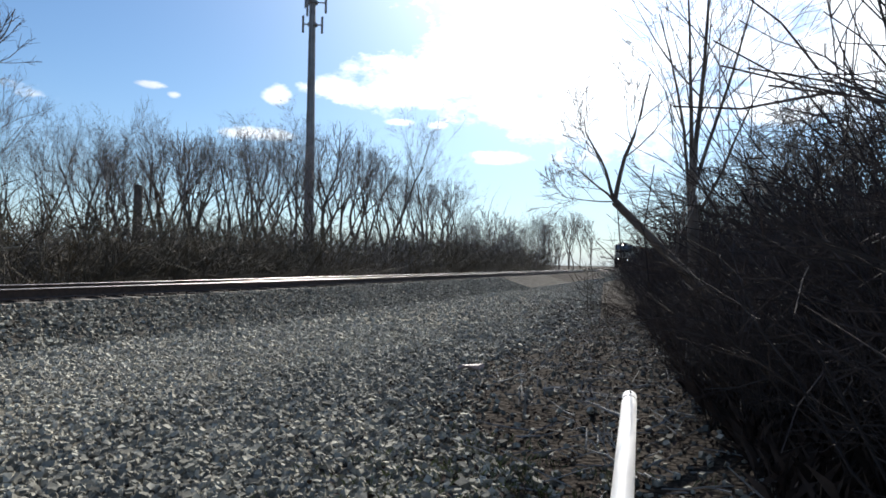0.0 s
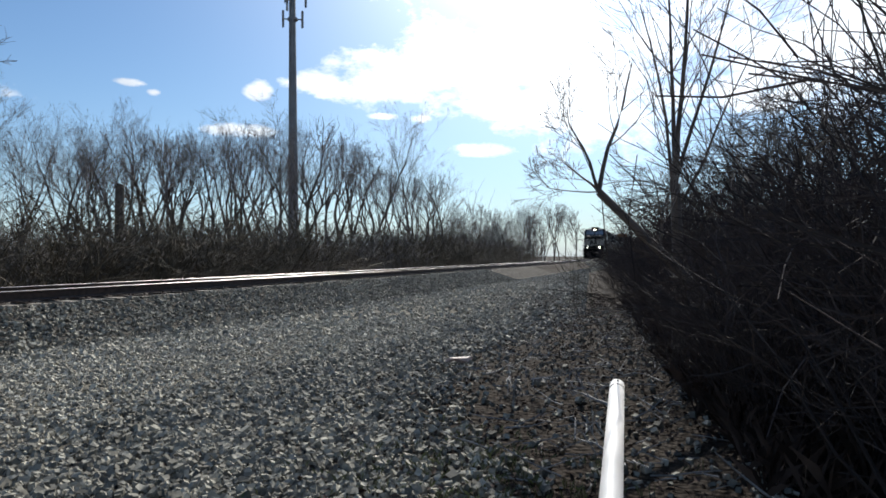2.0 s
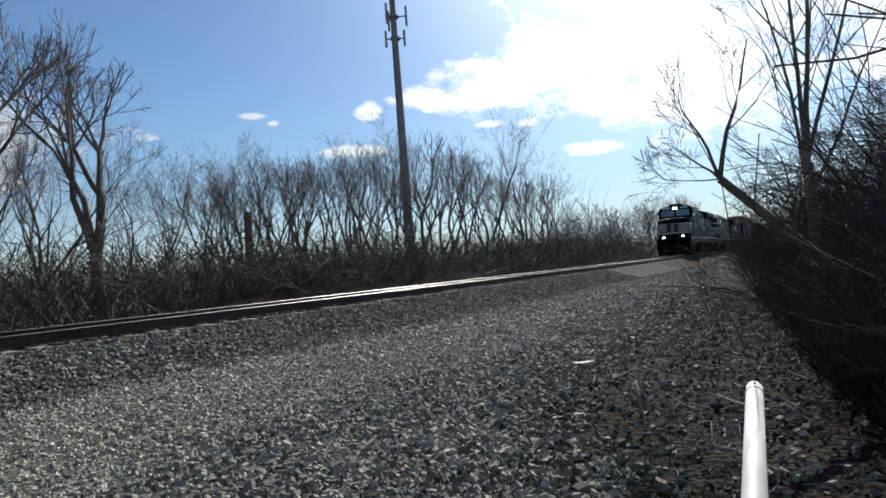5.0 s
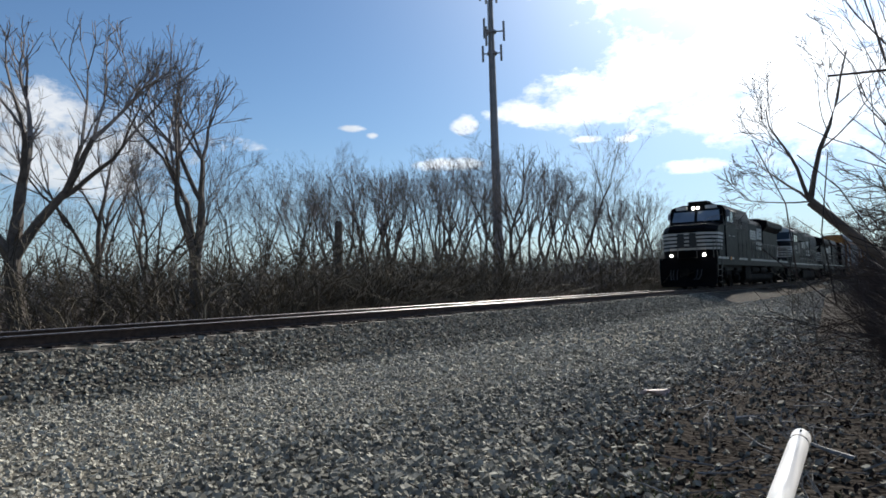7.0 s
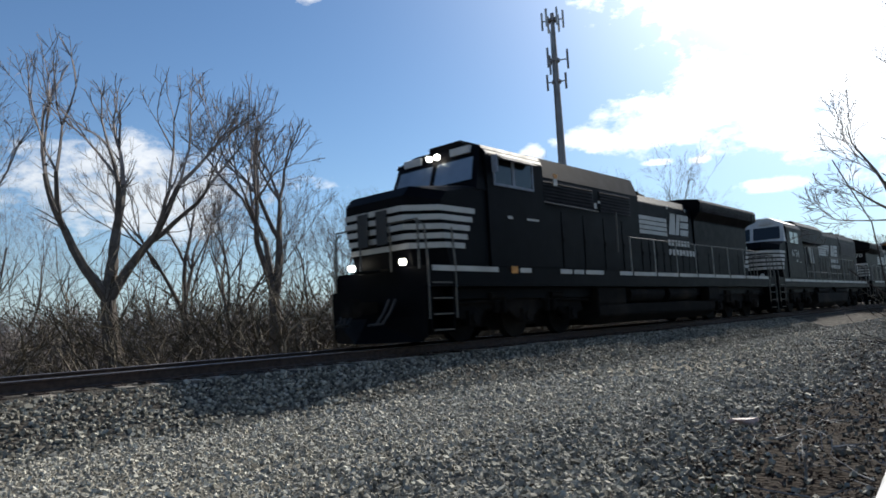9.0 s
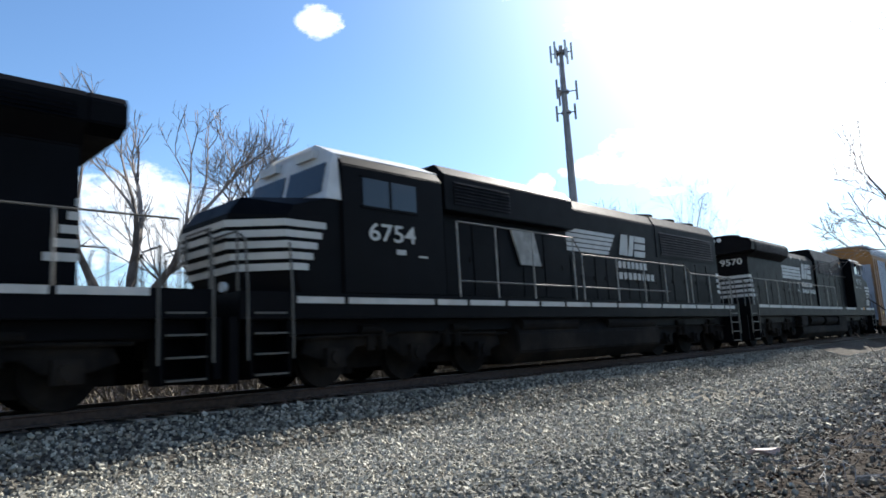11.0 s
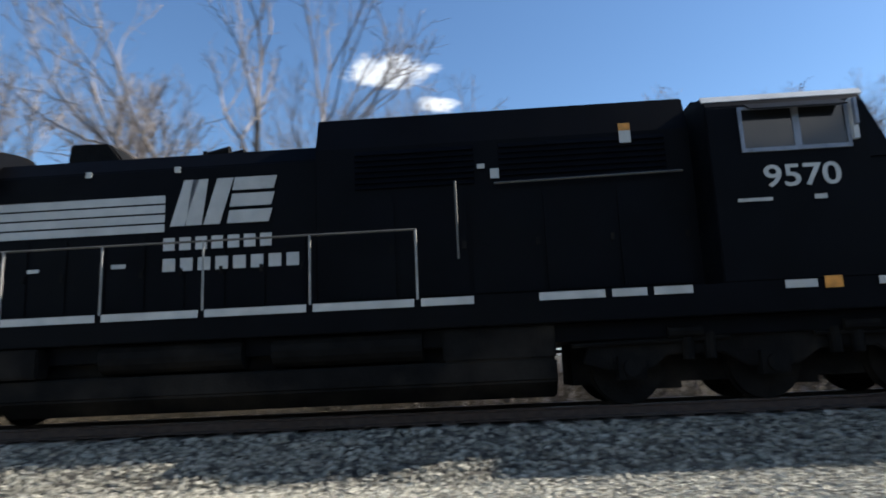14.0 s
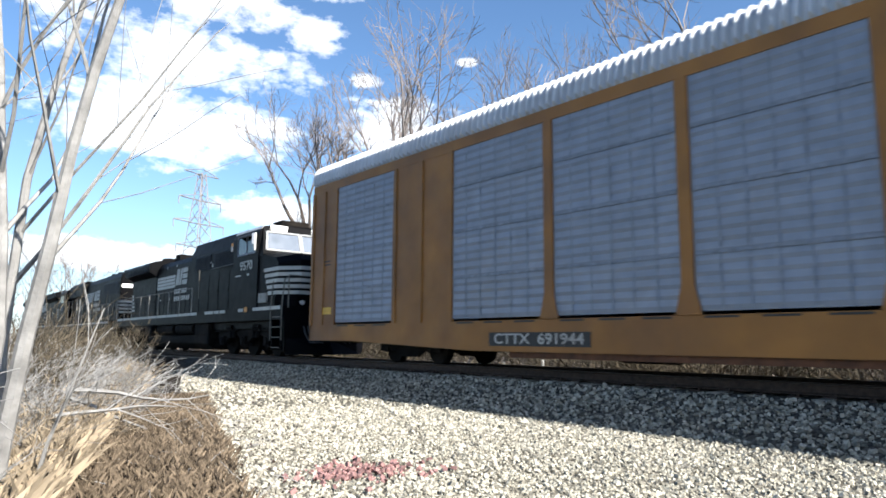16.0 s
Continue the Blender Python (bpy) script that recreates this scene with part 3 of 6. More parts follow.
def doors(parent, s, x, y0, y1, z0, z1, n):
    """Hood doors: shallow panels, with latches."""
    w = (y1 - y0) / n
    for i in range(n):
        b = Build().box(min(s * x, s * (x + 0.018)), max(s * x, s * (x + 0.018)), y0 + i * w + 0.03, y0 + (i + 1) * w - 0.03, z0, z1)
        part("hood_door", b, BLACK, parent, bevel=0.006)
        part("latch", Build().box(min(s * x, s * (x + 0.035)), max(s * x, s * (x + 0.035)), y0 + (i + 1) * w - 0.12, y0 + (i + 1) * w - 0.06, (z0 + z1) / 2 - 0.06, (z0 + z1) / 2 + 0.06), UNDER, parent)


def louvres(parent, s, x, y0, y1, z0, z1, n):
    b = Build()
    h = (z1 - z0) / n
    for i in range(n):
        z = z0 + i * h
        b.add([(s * x, y0, z), (s * x, y1, z), (s * (x + 0.03), y1, z), (s * (x + 0.03), y0, z), (s * x, y0, z + h * 0.8), (s * x, y1, z + h * 0.8)],
              [(0, 1, 2, 3), (3, 2, 5, 4), (0, 3, 4), (1, 5, 2)])
    part("louvre_panel", b, BLACK, parent, "black louvred intake panel")


def coupler(parent, y, d):
    b = Build()
    b.box(-0.12, 0.12, min(y, y + d * 0.75), max(y, y + d * 0.75), 0.72, 0.98)
    b.box(-0.2, 0.2, min(y + d * 0.55, y + d * 0.85), max(y + d * 0.55, y + d * 0.85), 0.66, 1.04)
    part("coupler", b, UNDER, parent, "rusty knuckle coupler", bevel=0.03)


def hose_bunch(parent, y, d):
    for x in (-0.75, -0.55, 0.5, 0.7, 0.85):
        part("air_hose", Build().tube([(x, y, 1.0), (x, y + d * 0.15, 0.75), (x * 0.9, y + d * 0.32, 0.5), (x * 0.8, y + d * 0.5, 0.48)], 0.03, 6), SIGNB, parent, "black rubber air hose")


def lit(parent, y, d, z, xs, r=0.1):
    for x in xs:
        part("headlight", Build().tube([(x, y, z), (x, y + d * 0.05, z)], r, 14), LAMP, parent, "lit round headlamp")


def wide_cab_loco(name, label, number, wing, reflect):
    """A black road locomotive with a full-width cab at +y, a long hood and flared radiators at -y. Origin: rail head, mid-length."""
    root = tagged(new(name), label, "locomotive")
    o = -9.8                                     # from the radiator's end to the middle

    def Y(a):
        return a + o

    P = root
    # frame
    part("frame", Build().box(-1.52, 1.52, Y(-1.45), Y(20.85), 1.22, 1.67).box(-1.25, 1.25, Y(-1.5), Y(20.9), 0.95, 1.22), BLACK, P, "black deck and side sills", bevel=0.015)
    # hood over the engine
    hood = [(-0.98, 1.67), (0.98, 1.67), (0.98, 4.08), (0.78, 4.37), (-0.78, 4.37), (-0.98, 4.08)]
    part("engine_hood", Build().prism_y(hood, Y(wing), Y(10.36)), BLACK, P, "long black engine hood", bevel=0.02)
    aux = [(-1.05, 1.67), (1.05, 1.67), (1.08, 4.2), (0.88, 4.78), (-0.88, 4.78), (-1.08, 4.2)]
    part("equipment_hood", Build().prism_y(aux, Y(10.36), Y(16.3)), BLACK, P, "taller black equipment hood", bevel=0.02)
    # radiator end with flared wings
    rad = [(-1.0, 1.67), (1.0, 1.67), (1.02, 3.72), (1.38, 3.95), (1.42, 4.3), (1.32, 4.45), (0.5, 4.68), (-0.5, 4.68), (-1.32, 4.45), (-1.42, 4.3), (-1.38, 3.95), (-1.02, 3.72)]
    if reflect:
        rad = [(-1.0, 1.67), (1.0, 1.67), (1.03, 3.75), (1.3, 4.05), (1.34, 4.4), (1.26, 4.52), (0.5, 4.62), (-0.5, 4.62), (-1.26, 4.52), (-1.34, 4.4), (-1.3, 4.05), (-1.03, 3.75)]
    part("radiator_hood", Build().prism_y(rad, Y(0.35), Y(wing)), BLACK, P, "flared black radiator housing", bevel=0.02)
    lip = [(1.0, 3.9), (1.38, 3.97), (1.42, 4.3), (1.32, 4.45), (0.5, 4.68), (-0.5, 4.68), (-1.32, 4.45), (-1.42, 4.3), (-1.38, 3.97), (-1.0, 3.9)]
    if reflect:
        lip = [(1.02, 3.95), (1.32, 4.06), (1.34, 4.4), (1.26, 4.52), (-1.26, 4.52), (-1.34, 4.4), (-1.32, 4.06), (-1.02, 3.95)]
    part("radiator_lip", Build().prism_y(lip, Y(-0.2 if reflect else -0.1), Y(0.35)), BLACK, P, "overhanging radiator end", bevel=0.02)
    for s in (1, -1):
        louvres(P, s, 1.31 if reflect else 1.395, Y(0.5), Y(wing - 0.2), 4.06 if reflect else 3.97, 4.36 if reflect else 4.28, 5)
        doors(P, s, 0.98, Y(wing + 0.1), Y(10.2), 1.75, 2.95, 8)
        doors(P, s, 1.0, Y(0.5), Y(wing - 0.1), 1.75, 3.2, 5)
        doors(P, s, 1.065, Y(10.5), Y(16.2), 1.75, 3.3, 5)
        louvres(P, s, 1.085, Y(11.0), Y(12.9), 3.5, 4.15, 7)
        louvres(P, s, 1.085, Y(13.3), Y(15.9), 3.5, 4.15, 7)
        # stripes and emblem on the hood side
        q = 0.986 * s
        for i in range(4):
            z = 3.02 + i * 0.16
            part("hood_stripe", Build().box(min(q, q + s * 0.005), max(q, q + s * 0.005), Y(8.15 if reflect else wing + 0.1), Y(10.3 if reflect else 7.85), z, z + 0.13), WHITE, P, "white stripe along the hood")
        logo_side = new("emblem_panel")
        logo_side.parent = P
        logo_side.matrix_basis = pose(0, 0, 0) if s > 0 else pose(0, 2 * Y(7.15 if reflect else 8.85), 0)
        if s > 0:
            logo_plate(logo_side, 1, 1.002, Y(6.25 if reflect else 7.95), 3.1, 3.86)
        else:
            logo_plate(logo_side, -1, -1.002, Y(6.25 if reflect else 7.95), 3.1, 3.86)
        # small white notices on the doors
        for a, z, w, hh in ((13.15, 3.55, 0.14, 0.16), (15.2, 4.0, 0.18, 0.2), (12.95, 3.72, 0.12, 0.08), (5.6, 2.45, 0.2, 0.06), (7.0, 2.45, 0.24, 0.07), (8.0, 4.0, 0.1, 0.1), (6.5, 4.0, 0.1, 0.1)):
            x = s * (1.13 if a > 10 else 1.004)
            part("notice", Build().box(min(x, x + s * 0.005), max(x, x + s * 0.005), Y(a), Y(a + w), z, z + hh), WHITE, P, "small white notice")
        x = s * 1.13
        part("warning_notice", Build().box(min(x, x + s * 0.006), max(x, x + s * 0.006), Y(15.2), Y(15.38), 4.2, 4.32), ORANGE, P, "small orange warning notice")
        # sill stripes, posts and rails
        sill_stripes(P, s, [Y(a) for a in (-0.5, 0.8, 2.3, 4.0, 5.55, 7.13, 8.72, 10.36, 11.97, 12.85)])
        sill_stripes(P, s, [Y(a) for a in (13.7, 14.75, 15.35, 16.0)])
        sill_stripes(P, s, [Y(17.2), Y(17.75)])
        x = s * 1.537
        part("sill_marker", Build().box(min(x, x + s * 0.006), max(x, x + s * 0.006), Y(17.8), Y(18.05), 1.53, 1.7), ORANGE, P, "orange sill marker")
        sill_stripes(P, s, [Y(18.5), Y(20.8)])
        handrails(P, s, [Y(a) for a in (-0.9, 0.8, 2.3, 4.0, 5.55, 7.13, 8.72, 10.36, 11.97)], [2.72] * 9)
        part("grab_rail", Build().tube([(s * 1.42, Y(12.6), 2.25), (s * 1.45, Y(12.6), 3.45)], 0.02, 6), HANDR, P, "upright grab rail")
        part("handrail", Build().tube([(s * 1.2, Y(13.2), 3.45), (s * 1.2, Y(16.1), 3.48)], 0.018, 6), HANDR, P)
        end_steps(P, Y(-1.0), s, -1)
        end_steps(P, Y(20.45), s, 1)
        # cab side windows
        w = new("side_window")
        w.parent = P
        for a0, a1 in ((16.95, 17.68), (17.78, 18.45)):
            part("pane", Build().box(min(s * 1.5, s * 1.512), max(s * 1.5, s * 1.512), Y(a0), Y(a1), 3.66, 4.26), GLASS, w, "dark cab window glass")
            fr = Build()
            for y0, y1, z0, z1 in ((a0 - 0.05, a1 + 0.05, 3.6, 3.66), (a0 - 0.05, a1 + 0.05, 4.26, 4.31), (a0 - 0.05, a0, 3.66, 4.26), (a1, a1 + 0.05, 3.66, 4.26)):
                fr.box(min(s * 1.5, s * 1.53), max(s * 1.5, s * 1.53), Y(y0), Y(y1), z0, z1)
            part("window_frame", fr, SEAM, w, "grey metal window frame")
        part("awning", Build().add([(s * 1.51, Y(17.0), 4.36), (s * 1.51, Y(18.4), 4.36), (s * 1.75, Y(18.4), 4.2), (s * 1.75, Y(17.0), 4.2), (s * 1.51, Y(17.0), 4.34), (s * 1.51, Y(18.4), 4.34), (s * 1.75, Y(18.4), 4.18), (s * 1.75, Y(17.0), 4.18)],
                             [(0, 1, 2, 3), (7, 6, 5, 4), (0, 3, 7, 4), (1, 5, 6, 2), (3, 2, 6, 7)]), BLACK, w, "black sun awning")
        part("mirror", Build().box(min(s * 1.52, s * 1.68), max(s * 1.52, s * 1.68), Y(18.52), Y(18.56), 3.9, 4.3), SEAM, w, "small rear-view mirror")
        if number:
            lettering("cab_number", number, 0.47, WHITE, P, Matrix.Translation((s * 1.512, Y(17.72), 3.2)) @ pose(0, 0, 0, 90, 0, 90 * s), 1.2)
        part("model_bar", Build().box(min(s * 1.51, s * 1.516), max(s * 1.51, s * 1.516), Y(17.7 - 0.95), Y(17.7 - 0.45), 2.85, 2.9), WHITE, P, "tiny white lettering bar")
        part("model_bar", Build().box(min(s * 1.51, s * 1.516), max(s * 1.51, s * 1.516), Y(17.85), Y(18.03), 2.84, 2.91), WHITE, P, "tiny white lettering bar")
        # tank, air reservoirs
        for a0, a1 in ((7.1, 9.3), (9.75, 12.0)):
            part("air_reservoir", Build().tube([(s * 1.2, Y(a0), 1.0), (s * 1.2, Y(a0 + 0.08), 1.0), (s * 1.2, Y(a1 - 0.08), 1.0), (s * 1.2, Y(a1), 1.0)], 0.24, 16), UNDER, P, "cylindrical air reservoir", smooth=False)
        part("step_well_cover", Build().box(min(s * 1.2, s * 1.5), max(s * 1.2, s * 1.5), Y(5.2), Y(6.2), 0.75, 1.2), UNDER, P, bevel=0.03)
    # cab shell
    cabp = [(-1.5, 1.67), (1.5, 1.67), (1.5, 4.34), (1.36, 4.55), (0.8, 4.66), (-0.8, 4.66), (-1.36, 4.55), (-1.5, 4.34)]
    part("cab", Build().prism_y(cabp, Y(16.42), Y(18.75)), BLACK, P, "black full-width cab", bevel=0.02)
    for s in (1, -1):
        trim = Build()
        trim.add([(s * 1.43, Y(16.42), 4.46), (s * 1.43, Y(18.8), 4.46), (s * 1.37, Y(18.8), 4.56), (s * 1.37, Y(16.42), 4.56), (s * 1.42, Y(16.42), 4.44), (s * 1.42, Y(18.8), 4.44), (s * 1.355, Y(18.8), 4.54), (s * 1.355, Y(16.42), 4.54)],
                 [(0, 1, 2, 3), (7, 6, 5, 4), (0, 4, 5, 1), (2, 6, 7, 3), (1, 5, 6, 2), (0, 3, 7, 4)])
        part("roof_edge_trim", trim, BLACK if reflect else GREYP, P, "roof edge strip")
    # front face above the nose: pale frame with two windscreens, raked
    ff = Build()
    ff.add([(-1.48, Y(19.12), 3.45), (1.48, Y(19.12), 3.45), (1.36, Y(18.76), 4.54), (0.8, Y(18.74), 4.68), (-0.8, Y(18.74), 4.68), (-1.36, Y(18.76), 4.54), (-1.48, Y(18.6), 3.45), (1.48, Y(18.6), 3.45), (1.36, Y(18.6), 4.5), (-1.36, Y(18.6), 4.5)],
           [(0, 1, 2, 3, 4, 5), (1, 7, 8, 2), (0, 5, 9, 6), (0, 6, 7, 1), (2, 8, 9, 5, 4, 3)])
    part("cab_front", ff, BLACK, P, "raked black cab front")
    for s in (1, -1):
        gl_ = Build()
        gl_.add([(s * 0.08, Y(19.06), 3.72), (s * 1.3, Y(19.06), 3.72), (s * 1.22, Y(18.86), 4.3), (s * 0.08, Y(18.86), 4.3), (s * 0.08, Y(19.04), 3.72), (s * 1.3, Y(19.04), 3.72), (s * 1.22, Y(18.84), 4.3), (s * 0.08, Y(18.84), 4.3)],
                [(0, 1, 2, 3), (7, 6, 5, 4), (0, 4, 5, 1), (1, 5, 6, 2), (2, 6, 7, 3), (3, 7, 4, 0)])
        part("windscreen", gl_, WSCREEN, P, "raked windscreen pane reflecting the sky")
        if not reflect:
            fr = Build()
            for (xa, za), (xb, zb) in (((0.04, 3.68), (1.35, 3.68)), ((1.35, 3.68), (1.26, 4.35)), ((1.26, 4.35), (0.04, 4.35)), ((0.04, 4.35), (0.04, 3.68))):
                fr.tube([(s * xa, Y(19.075 - (za - 3.68) * 0.34), za), (s * xb, Y(19.075 - (zb - 3.68) * 0.34), zb)], 0.035, 6)
            part("windscreen_frame", fr, GREYP, P, "pale windscreen frame")
        part("number_board", Build().box(min(s * 0.5, s * 1.1), max(s * 0.5, s * 1.1), Y(18.72), Y(18.86), 4.42, 4.6), GREYP if reflect else BOARD, P, "white number board")
        if not reflect:
            box = part("equipment_box", Build().box(min(s * 1.46, s * 1.53), max(s * 1.46, s * 1.53), Y(18.95), Y(19.6), 1.82, 2.14), POSTP, P, "pale dusty equipment box", bevel=0.01)
            part("lid", Build().box(min(s * 1.53, s * 1.538), max(s * 1.53, s * 1.538), Y(18.99), Y(19.56), 1.86, 2.1), POSTP, box)
            part("visor", Build().box(min(s * 1.53, s * 1.6), max(s * 1.53, s * 1.6), Y(18.5), Y(18.58), 3.7, 4.32), GREYP, P, "white wind deflector")
    # nose
    nose = [(Y(18.7), 1.67), (Y(20.7), 1.67), (Y(20.95), 2.6), (Y(20.95), 3.2), (Y(20.75), 3.42), (Y(19.1), 3.62), (Y(18.7), 3.62)]
    part("nose", Build().prism_x(nose, -0.95, 0.95), BLACK, P, "blunt black nose")
    for s in (1, -1):
        nb = Build()
        side = [(Y(18.7), 1.67), (Y(20.1), 1.67), (Y(20.3), 2.6), (Y(20.3), 3.1), (Y(20.1), 3.3), (Y(19.1), 3.5), (Y(18.7), 3.5)]
        n7 = len(side)
        nb.add([(s * 0.95, *p) for p in nose] + [(s * 1.45, *p) for p in side], [tuple(range(n7, 2 * n7))] + [(i, (i + 1) % n7, (i + 1) % n7 + n7, i + n7) for i in range(n7)])
        part("nose_side", nb, BLACK, P, "chamfered side of the nose")
    for i in range(5):
        z = 2.06 + i * 0.2
        e0, e1 = (20.7 + 0.25 * min(1, (z - 1.67) / 0.93)), (20.1 + 0.2 * min(1, (z - 1.67) / 0.93))
        b = Build()
        b.box(-0.94, 0.94, Y(e0 + 0.035), Y(e0 + 0.05), z, z + 0.12)
        for s in (1, -1):
            b.add([(s * 0.94, Y(e0 + 0.05), z), (s * 1.47, Y(e1 + 0.06), z), (s * 1.47, Y(e1 + 0.06), z + 0.12), (s * 0.94, Y(e0 + 0.05), z + 0.12), (s * 0.94, Y(e0 + 0.03), z), (s * 1.455, Y(e1 + 0.04), z), (s * 1.455, Y(e1 + 0.04), z + 0.12), (s * 0.94, Y(e0 + 0.03), z + 0.12)],
                  [(0, 1, 2, 3), (7, 6, 5, 4), (0, 4, 5, 1), (3, 2, 6, 7)])
            b.box(min(s * 1.455, s * 1.468), max(s * 1.455, s * 1.468), Y(19.2 + (4 - i) * 0.1), Y(e1 + 0.06), z, z + 0.12)
        part("nose_stripe", b, WHITE, P, "white stripe wrapped round the nose")
    for x0 in (-0.5, 0.12):
        part("nose_plate", Build().box(x0, x0 + 0.36, Y(21.02), Y(21.03), 2.2, 2.95), SIGNB, P, "black emblem plate on the striped nose")
    lit(P, Y(18.9), 1, 4.48, (-0.13, 0.13), 0.075) if reflect else None
    ditch = (-0.85, 0.85)
    for x in ditch:
        part("ditch_light", Build().tube([(x, Y(20.9), 1.78), (x, Y(20.97), 1.78)], 0.075, 14), LAMP if reflect else GREYP, P, "round ditch lamp low on the pilot")
    # pilots, plow, couplers
    part("front_pilot", Build().prism_y([(-1.45, 0.18), (1.45, 0.18), (1.5, 1.25), (-1.5, 1.25)], Y(20.88), Y(21.0)), BLACK, P, "black pilot plate")
    part("plow", Build().add([(-1.4, Y(21.0), 0.1), (0, Y(21.6), 0.1), (1.4, Y(21.0), 0.1), (1.4, Y(21.0), 0.62), (0, Y(21.25), 0.62), (-1.4, Y(21.0), 0.62), (-1.4, Y(20.95), 0.1), (1.4, Y(20.95), 0.1), (1.4, Y(20.95), 0.62), (-1.4, Y(20.95), 0.62)],
                             [(0, 1, 4, 5), (1, 2, 3, 4), (0, 5, 9, 6), (2, 7, 8, 3), (5, 4, 3, 8, 9), (0, 6, 7, 2, 1)]), BLACK, P, "black snow plow")
    part("rear_pilot", Build().box(-1.4, 1.4, Y(-1.6), Y(-1.48), 0.3, 1.25), BLACK, P)
    coupler(P, Y(21.0), 1)
    coupler(P, Y(-1.5), -1)
    hose_bunch(P, Y(21.1), 1)
    hose_bunch(P, Y(-1.6), -1)
    for ye, d in ((Y(20.95), 1), (Y(-1.45), -1)):
        for x in (-1.35, -0.5, 0.5, 1.35):
            part("end_stanchion", Build().tube([(x, ye, 1.6), (x, ye, 2.65)], 0.022, 6), HANDR, P)
        for x0, x1 in ((-1.35, -0.5), (0.5, 1.35)):
            part("end_rail", Build().tube([(x0, ye, 2.65), (x1, ye, 2.65)], 0.02, 6), HANDR, P)
        part("drop_step", Build().box(-0.45, 0.45, min(ye, ye + d * 0.3), max(ye, ye + d * 0.3), 1.62, 1.66), UNDER, P)
    # radiator end: stripes and number
    wrap = 0.8 if reflect else 1.0
    for i in range(5):
        z = 2.06 + i * 0.2
        part("end_stripe", Build().box(-0.98, 1.012, Y(0.325), Y(0.34), z, z + 0.12).box(1.02, 1.026, Y(0.34), Y(wrap - i * 0.1), z, z + 0.12).box(-1.026, -1.02, Y(0.34), Y(wrap - i * 0.1), z, z + 0.12), WHITE, P, "white stripe across the hood end")
    if number:
        lettering("end_number", number, 0.36, GREYP, P, Matrix.Translation((0.35, Y(0.345), 3.55)) @ pose(0, 0, 0, 90, 0, 0), 1.3)
    for s in (1, -1):
        lamp = Build().tube([(s * 0.12, Y(-0.1), 4.5), (s * 0.12, Y(-0.14), 4.5)], 0.09, 14)
        part("end_lamp", lamp, GREYP, P, "unlit round lamp")
    # roof gear
    part("exhaust_duct", Build().prism_x([(Y(5.8), 4.35), (Y(6.9), 4.35), (Y(6.55), 4.5 if reflect else 4.8), (Y(5.85), 4.52 if reflect else 4.82)], -0.45, 0.45), UNDER, P, "sooty exhaust stack", bevel=0.03)
    horn = Build()
    for k, (x, ln) in enumerate(((-0.2, 0.5), (0, 0.62), (0.2, 0.42))):
        horn.tube([(x, Y(8.2), 4.58), (x, Y(8.2 + ln), 4.6)], 0.03, 8, r1=0.1)
    horn.box(-0.25, 0.25, Y(8.15), Y(8.22), 4.36, 4.62)
    part("air_horn", horn, UNDER, P, "three-trumpet air horn")
    part("air_conditioner", Build().box(-0.55, 0.55, Y(17.7), Y(18.5), 4.64, 4.9), UNDER, P, "roof-mounted air conditioner", bevel=0.03)
    part("roof_hatch", Build().box(-0.5, 0.5, Y(16.55), Y(17.35), 4.64, 4.86), UNDER, P, bevel=0.03)
    for a in (1.0, 2.6, 4.2):
        part("roof_fan", Build().tube([(0, Y(a), 4.66), (0, Y(a), 4.76)], 0.6, 20), UNDER, P, "round radiator fan cowl")
    # tank and bogies
    part("fuel_tank", Build().prism_y([(-1.1, 0.16), (1.1, 0.16), (1.42, 0.4), (1.42, 0.72), (1.0, 0.74), (-1.0, 0.74), (-1.42, 0.72), (-1.42, 0.4)], Y(5.5), Y(13.95)).box(-1.0, 1.0, Y(5.5), Y(13.95), 0.74, 1.22).box(-1.42, 1.42, Y(12.3), Y(13.95), 0.72, 1.21), UNDER, P, "grimy fuel tank", bevel=0.03)
    loco_truck(P, Y(2.55))
    loco_truck(P, Y(17.1))
    return root


